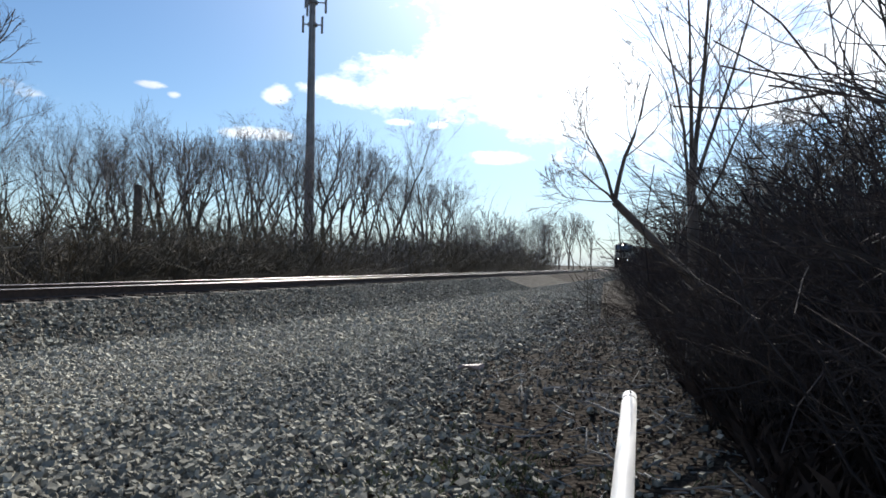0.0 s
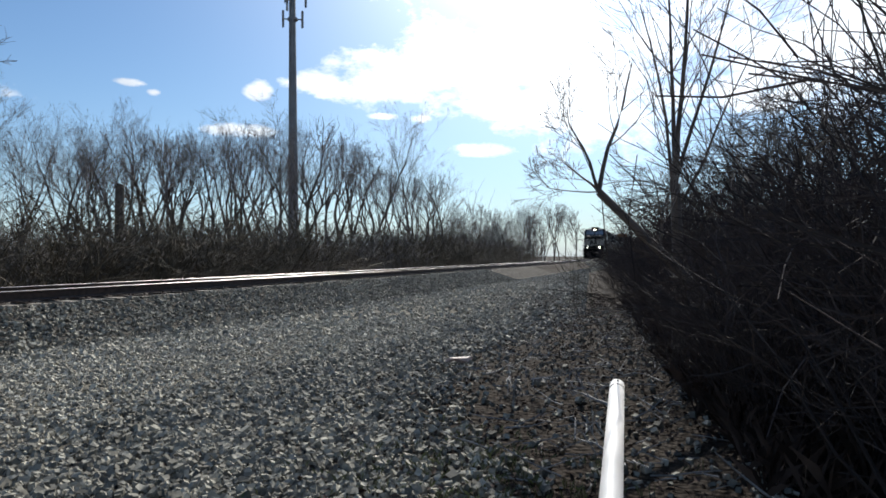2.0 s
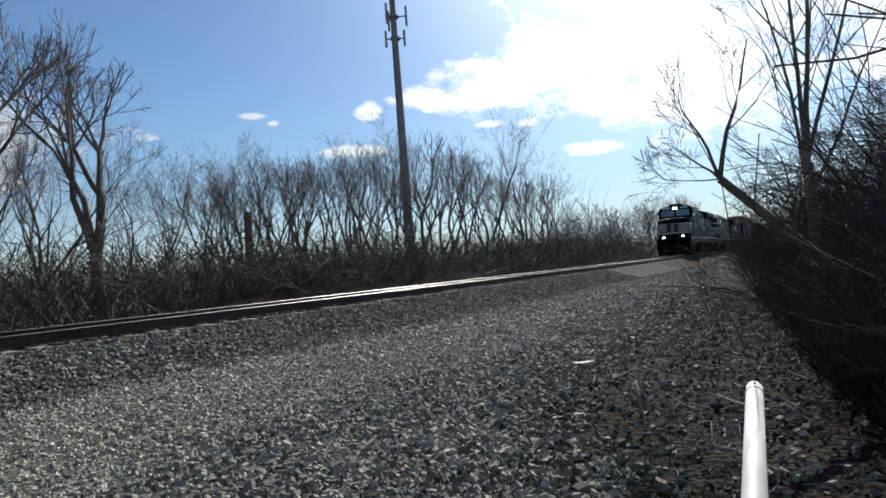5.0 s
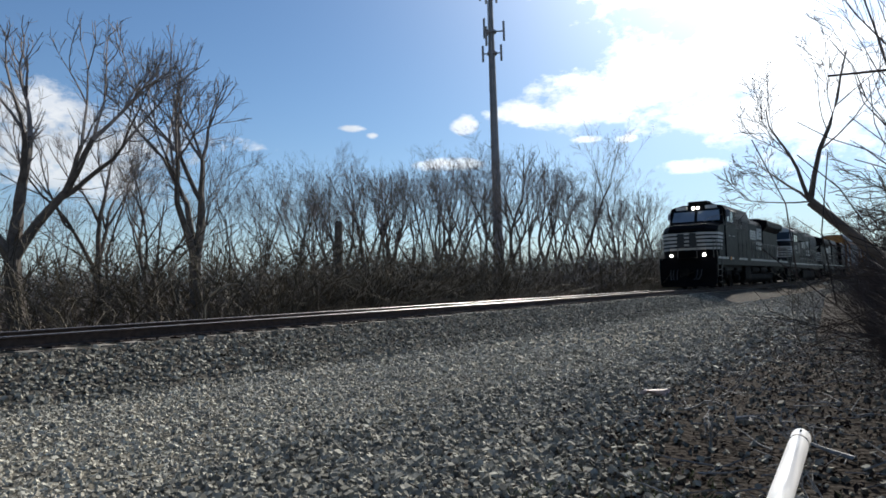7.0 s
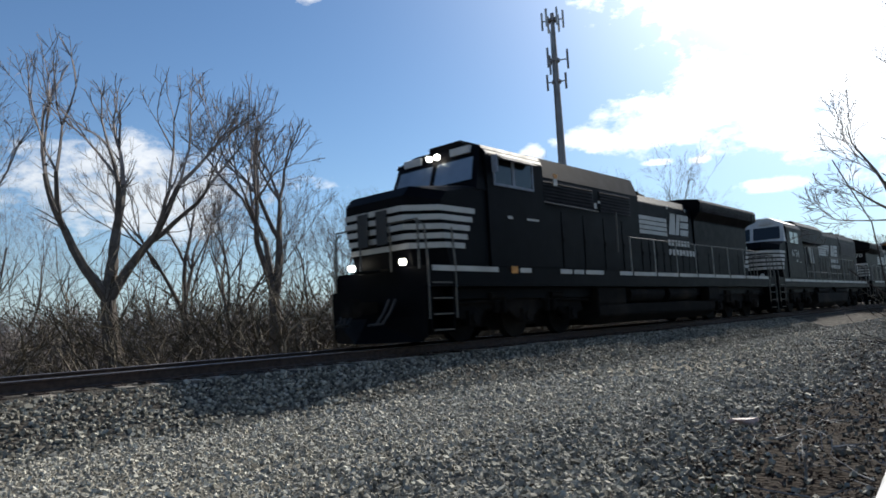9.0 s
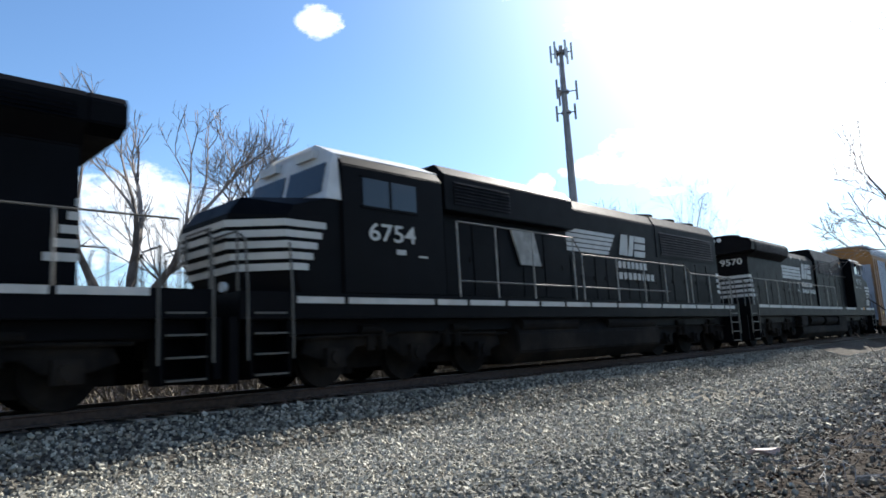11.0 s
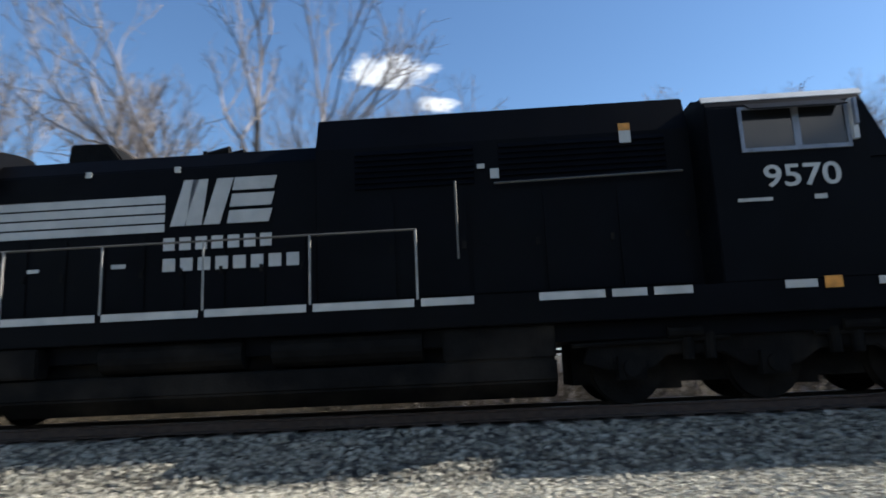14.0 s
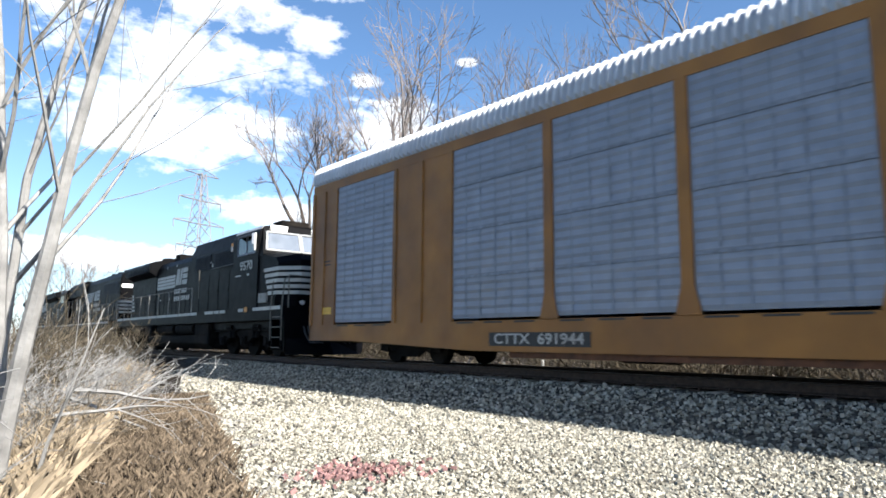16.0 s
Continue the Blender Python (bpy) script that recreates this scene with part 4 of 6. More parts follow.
def hooded_loco(name, label, number):
    """A second type: cab and nose at -y, straight hood with fans. y as along the train, origin mid-length."""
    root = tagged(new(name), label, "locomotive")
    P = root

    def Y(s):
        return s + 13.0

    part("frame", Build().box(-1.52, 1.52, Y(-23.3), Y(-2.65), 1.2, 1.66).box(-1.25, 1.25, Y(-23.3), Y(-2.6), 0.95, 1.2), BLACK, P, "black deck and side sills", bevel=0.015)
    hood = [(-0.98, 1.66), (0.98, 1.66), (0.98, 4.28), (0.8, 4.6), (-0.8, 4.6), (-0.98, 4.28)]
    part("engine_hood", Build().prism_y(hood, Y(-18.2), Y(-2.85)), BLACK, P, "long black engine hood", bevel=0.025)
    part("dynamic_brake_hood", Build().prism_y([(-1.28, 3.6), (1.28, 3.6), (1.28, 4.4), (1.0, 4.68), (-1.0, 4.68), (-1.28, 4.4)], Y(-18.2), Y(-13.1)), BLACK, P, "wider black blower housing", bevel=0.02)
    part("radiator_section", Build().prism_y([(-1.0, 3.2), (1.0, 3.2), (1.0, 4.29), (0.81, 4.62), (-0.81, 4.62), (-1.0, 4.29)], Y(-7.8), Y(-2.95)), BLACK, P, "black radiator section", bevel=0.02)
    for a in (-7.2, -5.5, -3.9):
        part("roof_fan", Build().tube([(0, Y(a), 4.6), (0, Y(a), 4.78)], 0.62, 22), UNDER, P, "round radiator fan cowl")
    for a in (-17.0, -15.2):
        part("roof_fan", Build().tube([(0, Y(a), 4.66), (0, Y(a), 4.8)], 0.6, 22), UNDER, P, "round brake fan cowl")
    part("exhaust_duct", Build().box(-0.3, 0.3, Y(-11.2), Y(-10.5), 4.48, 4.72), UNDER, P, bevel=0.03)
    cabp = [(-1.5, 1.66), (1.5, 1.66), (1.5, 4.1), (1.35, 4.32), (0.75, 4.62), (-0.75, 4.62), (-1.35, 4.32), (-1.5, 4.1)]
    part("cab", Build().prism_y(cabp, Y(-21.2), Y(-18.5)), BLACK, P, "black full-width cab", bevel=0.02)
    for s in (1, -1):
        trim = Build()
        trim.add([(s * 1.36, Y(-21.25), 4.32), (s * 1.36, Y(-18.5), 4.32), (s * 0.76, Y(-18.5), 4.63), (s * 0.76, Y(-21.25), 4.63), (s * 1.36, Y(-21.25), 4.3), (s * 1.36, Y(-18.5), 4.3), (s * 0.76, Y(-18.5), 4.61), (s * 0.76, Y(-21.25), 4.61)],
                 [(0, 1, 2, 3), (7, 6, 5, 4), (0, 4, 5, 1), (2, 6, 7, 3), (1, 5, 6, 2), (0, 3, 7, 4)])
        part("roof_panel", trim, GREYP, P, "pale grey sloping roof panel")
    part("cab_front", Build().add([(-1.48, Y(-21.55), 3.4), (1.48, Y(-21.55), 3.4), (1.4, Y(-21.3), 4.3), (0.75, Y(-21.25), 4.62), (-0.75, Y(-21.25), 4.62), (-1.4, Y(-21.3), 4.3), (-1.48, Y(-21.1), 3.4), (1.48, Y(-21.1), 3.4), (1.4, Y(-21.1), 4.25), (-1.4, Y(-21.1), 4.25)],
                                  [(0, 1, 2, 3, 4, 5), (1, 7, 8, 2), (0, 5, 9, 6), (0, 6, 7, 1), (2, 8, 9, 5, 4, 3)]), GREYP, P, "pale grey cab front")
    for s in (1, -1):
        part("windscreen", Build().add([(s * 0.08, Y(-21.53), 3.55), (s * 1.3, Y(-21.53), 3.55), (s * 1.28, Y(-21.37), 4.15), (s * 0.08, Y(-21.37), 4.15), (s * 0.08, Y(-21.5), 3.55), (s * 1.3, Y(-21.5), 3.55), (s * 1.28, Y(-21.34), 4.15), (s * 0.08, Y(-21.34), 4.15)],
                                       [(0, 1, 2, 3), (7, 6, 5, 4), (0, 4, 5, 1), (1, 5, 6, 2), (2, 6, 7, 3), (3, 7, 4, 0)]), GLASS, P, "windscreen pane")
        part("number_board", Build().box(min(s * 0.35, s * 0.95), max(s * 0.35, s * 0.95), Y(-21.42), Y(-21.3), 4.3, 4.46), GREYP, P, "number board")
        w = new("side_window")
        w.parent = P
        part("pane", Build().box(min(s * 1.5, s * 1.512), max(s * 1.5, s * 1.512), Y(-20.7), Y(-19.3), 3.35, 3.9), GLASS, w, "dark cab window glass")
        part("window_frame", Build().box(min(s * 1.5, s * 1.525), max(s * 1.5, s * 1.525), Y(-20.75), Y(-19.25), 3.3, 3.35).box(min(s * 1.5, s * 1.525), max(s * 1.5, s * 1.525), Y(-20.75), Y(-19.25), 3.9, 3.94).box(min(s * 1.5, s * 1.525), max(s * 1.5, s * 1.525), Y(-20.03), Y(-19.98), 3.35, 3.9), BLACK, w)
        lettering("cab_number", number, 0.48, WHITE, P, Matrix.Translation((s * 1.512, Y(-19.98), 2.84)) @ pose(0, 0, 0, 90, 0, 90 * s), 1.3)
        part("model_bar", Build().box(min(s * 1.51, s * 1.516), max(s * 1.51, s * 1.516), Y(-19.9), Y(-19.65), 2.45, 2.55), WHITE, P, "tiny white lettering bar")
        part("model_bar", Build().box(min(s * 1.51, s * 1.516), max(s * 1.51, s * 1.516), Y(-19.3), Y(-19.05), 2.42, 2.46), WHITE, P, "tiny white lettering bar")
        part("light_panel", Build().prism_x([(Y(-15.65), 3.45), (Y(-14.7), 3.45), (Y(-14.45), 2.55), (Y(-15.3), 2.55)], s * 1.02, s * 1.06), POSTP, P, "pale grey filter housing door")
        q = 0.986 * s
        for i in range(5):
            z = 3.08 + i * 0.135
            part("hood_stripe", Build().prism_x([(Y(-13.1), z), (Y(-10.9 + i * 0.1), z), (Y(-10.85 + i * 0.1), z + 0.105), (Y(-13.1), z + 0.105)], q, q + s * 0.005), WHITE, P, "white stripe along the hood")
        em = new("emblem_panel")
        em.parent = P
        if s < 0:
            em.matrix_basis = pose(0, 2 * Y(-9.4), 0)
        logo_plate(em, s, s * 1.002, Y(-10.3), 3.12, 3.78)
        doors(P, s, 0.98, Y(-13.0), Y(-8.0), 1.75, 2.95, 8)
        doors(P, s, 0.98, Y(-7.7), Y(-3.1), 1.75, 3.1, 5)
        louvres(P, s, 1.0, Y(-7.5), Y(-3.3), 3.3, 4.1, 9)
        louvres(P, s, 1.28, Y(-17.9), Y(-15.9), 3.75, 4.3, 7)
        doors(P, s, 0.98, Y(-18.0), Y(-13.3), 1.75, 3.4, 5)
        sill_stripes(P, s, [Y(a) for a in (-22.3, -21.2, -18.9, -17.9, -16.6, -15.3, -14.2, -13.0, -11.6, -10.2, -8.9, -7.6, -6.4, -5.2, -4.0, -3.0)], 1.47, 1.585)
        handrails(P, s, [Y(a) for a in (-18.1, -16.8, -15.4, -13.6, -13.2, -11.4, -9.8, -8.4, -6.9, -6.5, -5.0, -3.2)], [3.3] * 4 + [2.88] * 5 + [2.65] * 3)
        part("lower_rail", Build().tube([(s * 1.5, Y(-18.1), 2.0), (s * 1.5, Y(-8.2), 2.0)], 0.02, 6), HANDR, P)
        end_steps(P, Y(-22.75), s, -1)
        end_steps(P, Y(-3.1), s, 1)
        for a0, a1 in ((-15.9, -13.5), (-12.0, -9.2)):
            part("air_reservoir", Build().tube([(s * 1.25, Y(a0), 1.05), (s * 1.25, Y(a1), 1.05)], 0.2, 14), UNDER, P, "cylindrical air reservoir")
        for i in range(4):
            z = 2.1 + i * 0.21
            part("rear_stripe", Build().box(min(q, q + s * 0.006), max(q, q + s * 0.006), Y(-3.5 + 0.09 * (3 - i)), Y(-2.86), z, z + 0.12), WHITE, P, "white stripe at the hood end")
    for x in (-0.62, 0.62):
        part("number_board", Build().box(x - 0.3, x + 0.3, Y(-2.86), Y(-2.81), 3.66, 3.86), BOARD, P, "illuminated white number board")
    lit(P, Y(-2.85), 1, 4.1, (-0.12, 0.12), 0.09)
    for i in range(4):
        z = 2.1 + i * 0.21
        part("rear_stripe", Build().box(-0.98, 0.98, Y(-2.845), Y(-2.835), z, z + 0.12), WHITE, P, "white stripe across the hood end")
    nose = [(Y(-21.2), 1.66), (Y(-22.85), 1.66), (Y(-23.15), 2.5), (Y(-23.15), 3.05), (Y(-22.9), 3.36), (Y(-21.5), 3.46), (Y(-21.2), 3.46)]
    part("nose", Build().prism_x(nose, -0.85, 0.85), BLACK, P, "blunt black nose")
    for s in (1, -1):
        nb = Build()
        side = [(Y(-21.2), 1.66), (Y(-22.1), 1.66), (Y(-22.35), 2.5), (Y(-22.35), 3.0), (Y(-22.2), 3.2), (Y(-21.5), 3.4), (Y(-21.2), 3.4)]
        n7 = len(side)
        nb.add([(s * 0.85, *p) for p in nose] + [(s * 1.45, *p) for p in side], [tuple(range(n7, 2 * n7))] + [(i, (i + 1) % n7, (i + 1) % n7 + n7, i + n7) for i in range(n7)])
        part("nose_side", nb, BLACK, P, "chamfered side of the nose")
    for i in range(5):
        z = 2.05 + i * 0.19
        k = min(1, (z - 1.66) / 0.84)
        e0, e1 = -22.85 - 0.3 * k, -22.1 - 0.25 * k
        b = Build().box(-0.84, 0.84, Y(e0 - 0.05), Y(e0 - 0.035), z, z + 0.12)
        for s in (1, -1):
            b.add([(s * 0.84, Y(e0 - 0.05), z), (s * 1.47, Y(e1 - 0.06), z), (s * 1.47, Y(e1 - 0.06), z + 0.12), (s * 0.84, Y(e0 - 0.05), z + 0.12), (s * 0.84, Y(e0 - 0.03), z), (s * 1.455, Y(e1 - 0.04), z), (s * 1.455, Y(e1 - 0.04), z + 0.12), (s * 0.84, Y(e0 - 0.03), z + 0.12)],
                  [(0, 1, 2, 3), (7, 6, 5, 4), (0, 4, 5, 1), (3, 2, 6, 7)])
            b.box(min(s * 1.455, s * 1.468), max(s * 1.455, s * 1.468), Y(e1 - 0.06), Y(-21.55 + 0.1 * (i - 4)), z, z + 0.12)
        part("nose_stripe", b, WHITE, P, "white stripe wrapped round the nose")
    for x in (-0.85, 0.85):
        part("ditch_light", Build().tube([(x, Y(-23.2), 1.78), (x, Y(-23.27), 1.78)], 0.09, 14), GREYP, P, "unlit ditch lamp")
    part("front_pilot", Build().box(-1.45, 1.45, Y(-23.45), Y(-23.3), 0.2, 1.25), BLACK, P, "black pilot plate")
    part("rear_pilot", Build().box(-1.45, 1.45, Y(-2.6), Y(-2.5), 0.25, 1.25), BLACK, P, "black pilot plate")
    coupler(P, Y(-23.4), -1)
    coupler(P, Y(-2.5), 1)
    hose_bunch(P, Y(-23.45), -1)
    hose_bunch(P, Y(-2.5), 1)
    for ye in (Y(-23.25), Y(-2.7)):
        for x in (-1.35, -0.5, 0.5, 1.35):
            part("end_stanchion", Build().tube([(x, ye, 1.6), (x, ye, 2.65)], 0.022, 6), HANDR, P)
        for x0, x1 in ((-1.35, -0.5), (0.5, 1.35)):
            part("end_rail", Build().tube([(x0, ye, 2.65), (x1, ye, 2.65)], 0.02, 6), HANDR, P)
    part("fuel_tank", Build().prism_y([(-1.1, 0.14), (1.1, 0.14), (1.42, 0.4), (1.42, 0.85), (1.2, 1.2), (-1.2, 1.2), (-1.42, 0.85), (-1.42, 0.4)], Y(-16.1), Y(-9.0)), UNDER, P, "grimy fuel tank", bevel=0.03)
    loco_truck(P, Y(-19.2))
    loco_truck(P, Y(-6.0))
    return root


def rack_truck(parent, yc):
    t = new("bogie")
    t.parent = parent
    tagged(t, "grimy two-axle bogie")
    for dy in (-0.9, 0.9):
        wheelset(t, yc + dy, 0.36)
    for s in (1, -1):
        part("side_frame", Build().prism_x([(yc - 1.25, 0.3), (yc - 1.25, 0.5), (yc - 0.6, 0.52), (yc - 0.35, 0.68), (yc + 0.35, 0.68), (yc + 0.6, 0.52), (yc + 1.25, 0.5), (yc + 1.25, 0.3), (yc + 0.55, 0.3), (yc + 0.35, 0.17), (yc - 0.35, 0.17), (yc - 0.55, 0.3)], s * 0.95, s * 1.08), UNDER, t, bevel=0.015)


def auto_rack(name, label, marked):
    """A covered two-deck car carrier, 27.4 m long. Origin: rail head, mid-length."""
    root = tagged(new(name), label, "railcar", "car carriers of the train")
    P = root
    H = 13.7

    def Y(s):
        return s - 22.72 - H

    X = 1.5
    part("underframe", Build().box(-1.25, 1.25, Y(23.0), Y(49.8), 0.5, 0.95), UNDER, P, "dark underframe")
    panels = [(24.15, 26.96)] + [(29.28 + 2.93 * i + (0.08 if i else 0), 29.28 + 2.93 * (i + 1) - 0.14) for i in range(5)] + [(45.9, 48.7)]
    posts = [(22.72, 24.15)] + [(26.96, 29.28)] + [(29.28 + 2.93 * i - 0.14, 29.28 + 2.93 * i + 0.08) for i in range(1, 5)] + [(43.79, 45.9), (48.7, 50.12)]
    for s in (1, -1):
        def bx(d0, d1, y0, y1, z0, z1):
            return Build().box(min(s * d0, s * d1), max(s * d0, s * d1), Y(y0), Y(y1), z0, z1)
        b = Build()
        b.prism_x([(Y(22.72), 0.55), (Y(25.0), 0.55), (Y(30.0), 0.36), (Y(42.3), 0.36), (Y(47.8), 0.55), (Y(50.12), 0.55), (Y(50.12), 1.0), (Y(22.72), 1.0)], s * (X - 0.05), s * X)
        part("side_sill", b, YELLOW, P, "rust-streaked yellow side sill")
        part("top_chord", bx(X - 0.05, X, 22.72, 50.12, 4.95, 5.2), YELLOW, P, "yellow top rail")
        for y0, y1 in posts:
            if y1 - y0 < 0.5:
                part("side_post", bx(X - 0.06, X + 0.03, y0, y1, 1.0, 4.95), YELLOW, P)
                part("gusset", Build().prism_x([(Y(y0 - 0.12), 1.0), (Y(y1 + 0.12), 1.0), (Y(y1), 1.5), (Y(y0), 1.5)], s * (X + 0.005), s * (X + 0.035)), YELLOW, P)
            else:
                part("end_panel", bx(X - 0.05, X - 0.005, y0, y1, 1.0, 4.95), YELLOW, P, "plain yellow side panel")
                part("side_post", bx(X - 0.005, X + 0.03, y0, y0 + 0.12, 1.0, 4.95), YELLOW, P)
                part("side_post", bx(X - 0.005, X + 0.03, y1 - 0.12, y1, 1.0, 4.95), YELLOW, P)
                part("side_post", bx(X - 0.005, X + 0.03, (y0 + y1) / 2 - 0.05, (y0 + y1) / 2 + 0.05, 1.0, 4.95), YELLOW, P)
        for y0, y1 in panels:
            pnl = part("screen_panel", bx(X - 0.045, X - 0.02, y0, y1, 1.06, 4.95), GALV, P, "galvanised corrugated screen panel")
            n = 22
            hh = 3.86 / n
            for row in range(n):
                z = 1.08 + row * hh
                b = Build()
                b.add([(s * (X - 0.02), Y(y0 + 0.03), z), (s * (X - 0.02), Y(y1 - 0.03), z), (s * (X - 0.002), Y(y1 - 0.03), z + hh * 0.4), (s * (X - 0.002), Y(y0 + 0.03), z + hh * 0.4), (s * (X - 0.02), Y(y0 + 0.03), z + hh), (s * (X - 0.02), Y(y1 - 0.03), z + hh)],
                      [(0, 1, 2, 3), (3, 2, 5, 4), (0, 3, 4), (1, 5, 2)])
                part("slat", b, GALV, pnl)
            # seam strips darker than the panel, in place of their lips' shadows
            for zz in (1.95, 3.0, 4.05):
                part("panel_seam", bx(X - 0.004, X + 0.006, y0 + 0.02, y1 - 0.02, zz, zz + 0.05), SEAM, P)
            for k in (1, 2, 3, 4, 5):
                yy = y0 + (y1 - y0) * k / 6
                part("panel_batten", bx(X - 0.004, X + 0.003, yy - 0.012, yy + 0.012, 1.09, 4.93), SEAM, P)
            for k in range(3):
                part("slot", bx(X + 0.001, X + 0.006, y0 + 0.15 + k * 0.9, y0 + 0.7 + k * 0.9, 0.95, 0.985), SIGNB, P, "dark drain slot")
        # stepped, ribbed roof side
        ribs = Build()
        nrib = 148
        w = 27.4 / nrib
        prof = [(X - 0.02, 5.2), (X - 0.05, 5.52), (1.3, 5.72), (0.9, 5.84), (0, 5.88)]
        for i in range(nrib):
            a = 22.72 + i * w
            for (xa, za), (xb, zb) in zip(prof, prof[1:]):
                lift = 0.085
                ua, ub = xa + 0.09, xb + (0.09 if xb else 0)
                ribs.add([(s * xa, Y(a), za), (s * xb, Y(a), zb), (s * ub, Y(a + w * 0.15), zb + lift), (s * ua, Y(a + w * 0.15), za + lift), (s * ub, Y(a + w * 0.34), zb + lift), (s * ua, Y(a + w * 0.34), za + lift), (s * xb, Y(a + w * 0.62), zb), (s * xa, Y(a + w * 0.62), za), (s * xb, Y(a + w), zb), (s * xa, Y(a + w), za)],
                         [(0, 1, 2, 3), (3, 2, 4, 5), (5, 4, 6, 7), (7, 6, 8, 9), (0, 3, 5, 7)])
        part("roof_side", ribs, ROOFW, P, "white corrugated steel roof")
        # marks on the sill
        if marked:
            part("number_panel", bx(X + 0.002, X + 0.012, 30.5, 33.15, 0.47, 0.75), SIGNB, P, "black panel with white characters")
            lettering("car_number", "CTTX  691944", 0.29, WHITE, P, Matrix.Translation((s * (X + 0.014), Y(31.83), 0.61)) @ pose(0, 0, 0, 90, 0, 90 * s), 1.32)
            part("placard", bx(X + 0.004, X + 0.012, 23.38, 23.96, 1.3, 1.5), PLACARD, P, "bright yellow notice plate")
            part("stencil_bar", bx(X + 0.002, X + 0.006, 23.5, 23.8, 2.82, 2.86), SIGNB, P, "faded stencil bars")
            part("stencil_bar", bx(X + 0.002, X + 0.006, 23.5, 23.85, 2.72, 2.76), SIGNB, P, "faded stencil bars")
    for d, e in ((-1, 22.72), (1, 50.12)):
        part("end_door", Build().prism_y([(-1.36, 0.95), (1.36, 0.95), (1.36, 4.6), (-1.36, 4.6)], Y(e) + d * 0.02, Y(e) - d * 0.05), GALV, P, "pale end door")
        part("end_frame", Build().prism_y([(-1.46, 4.6), (1.46, 4.6), (1.46, 5.2), (1.38, 5.42), (1.03, 5.76), (0.6, 5.84), (-0.6, 5.84), (-1.03, 5.76), (-1.38, 5.42), (-1.46, 5.2)], Y(e), Y(e) - d * 0.08), YELLOW, P, "yellow end bulkhead")
        for q in (-1, 1):
            part("end_post", Build().box(min(q * 1.36, q * 1.5), max(q * 1.36, q * 1.5), min(Y(e), Y(e) - d * 0.08), max(Y(e), Y(e) - d * 0.08), 0.6, 4.6), YELLOW, P)
            part("end_grab", Build().tube([(q * 1.42, Y(e) + d * 0.1, 1.2), (q * 1.42, Y(e) + d * 0.1, 4.4)], 0.02, 6), HANDR, P)
        for k in range(5):
            part("door_rib", Build().box(-1.1 + k * 0.52, -1.04 + k * 0.52, min(Y(e) + d * 0.02, Y(e) + d * 0.06), max(Y(e) + d * 0.02, Y(e) + d * 0.06), 1.0, 4.55), GALV, P)
        coupler(P, Y(e), d)
        part("draft_box", Build().box(-0.4, 0.4, min(Y(e), Y(e) - d * 2), max(Y(e), Y(e) - d * 2), 0.5, 0.95), UNDER, P)
    for q in (-1, 1):
        part("lower_sill", Build().box(min(q * 1.3, q * 1.42), max(q * 1.3, q * 1.42), Y(31.0), Y(42.0), 0.24, 0.355), SILLR, P, "rust-brown lower sill")
    part("brake_gear", Build().box(-0.9, -0.3, Y(35), Y(36.2), 0.28, 0.5).tube([(0.3, Y(33), 0.35), (0.3, Y(34.2), 0.35)], 0.18, 12).tube([(1.1, Y(29.5), 0.42), (1.1, Y(43), 0.42)], 0.04, 6), UNDER, P, "brake cylinder and pipes")
    rack_truck(P, Y(27.1))
    rack_truck(P, Y(45.7))
    return root


LEAD = wide_cab_loco("locomotive", "black diesel locomotive with white nose stripes and lit headlights", "", 5.9, True)
SECOND = hooded_loco("locomotive", "black diesel locomotive with pale roof panels and white cab number", "6754")
THIRD = wide_cab_loco("locomotive", "black diesel locomotive running cab rearmost, white numbers and stripes", "9570", 4.87, False)
for ob in (LEAD, SECOND, THIRD):
    tagged(ob, group="locomotives of the train")
RACK = auto_rack("car_carrier", "yellow covered car carrier with galvanised panels and white roof", True)
RACKS = [RACK]


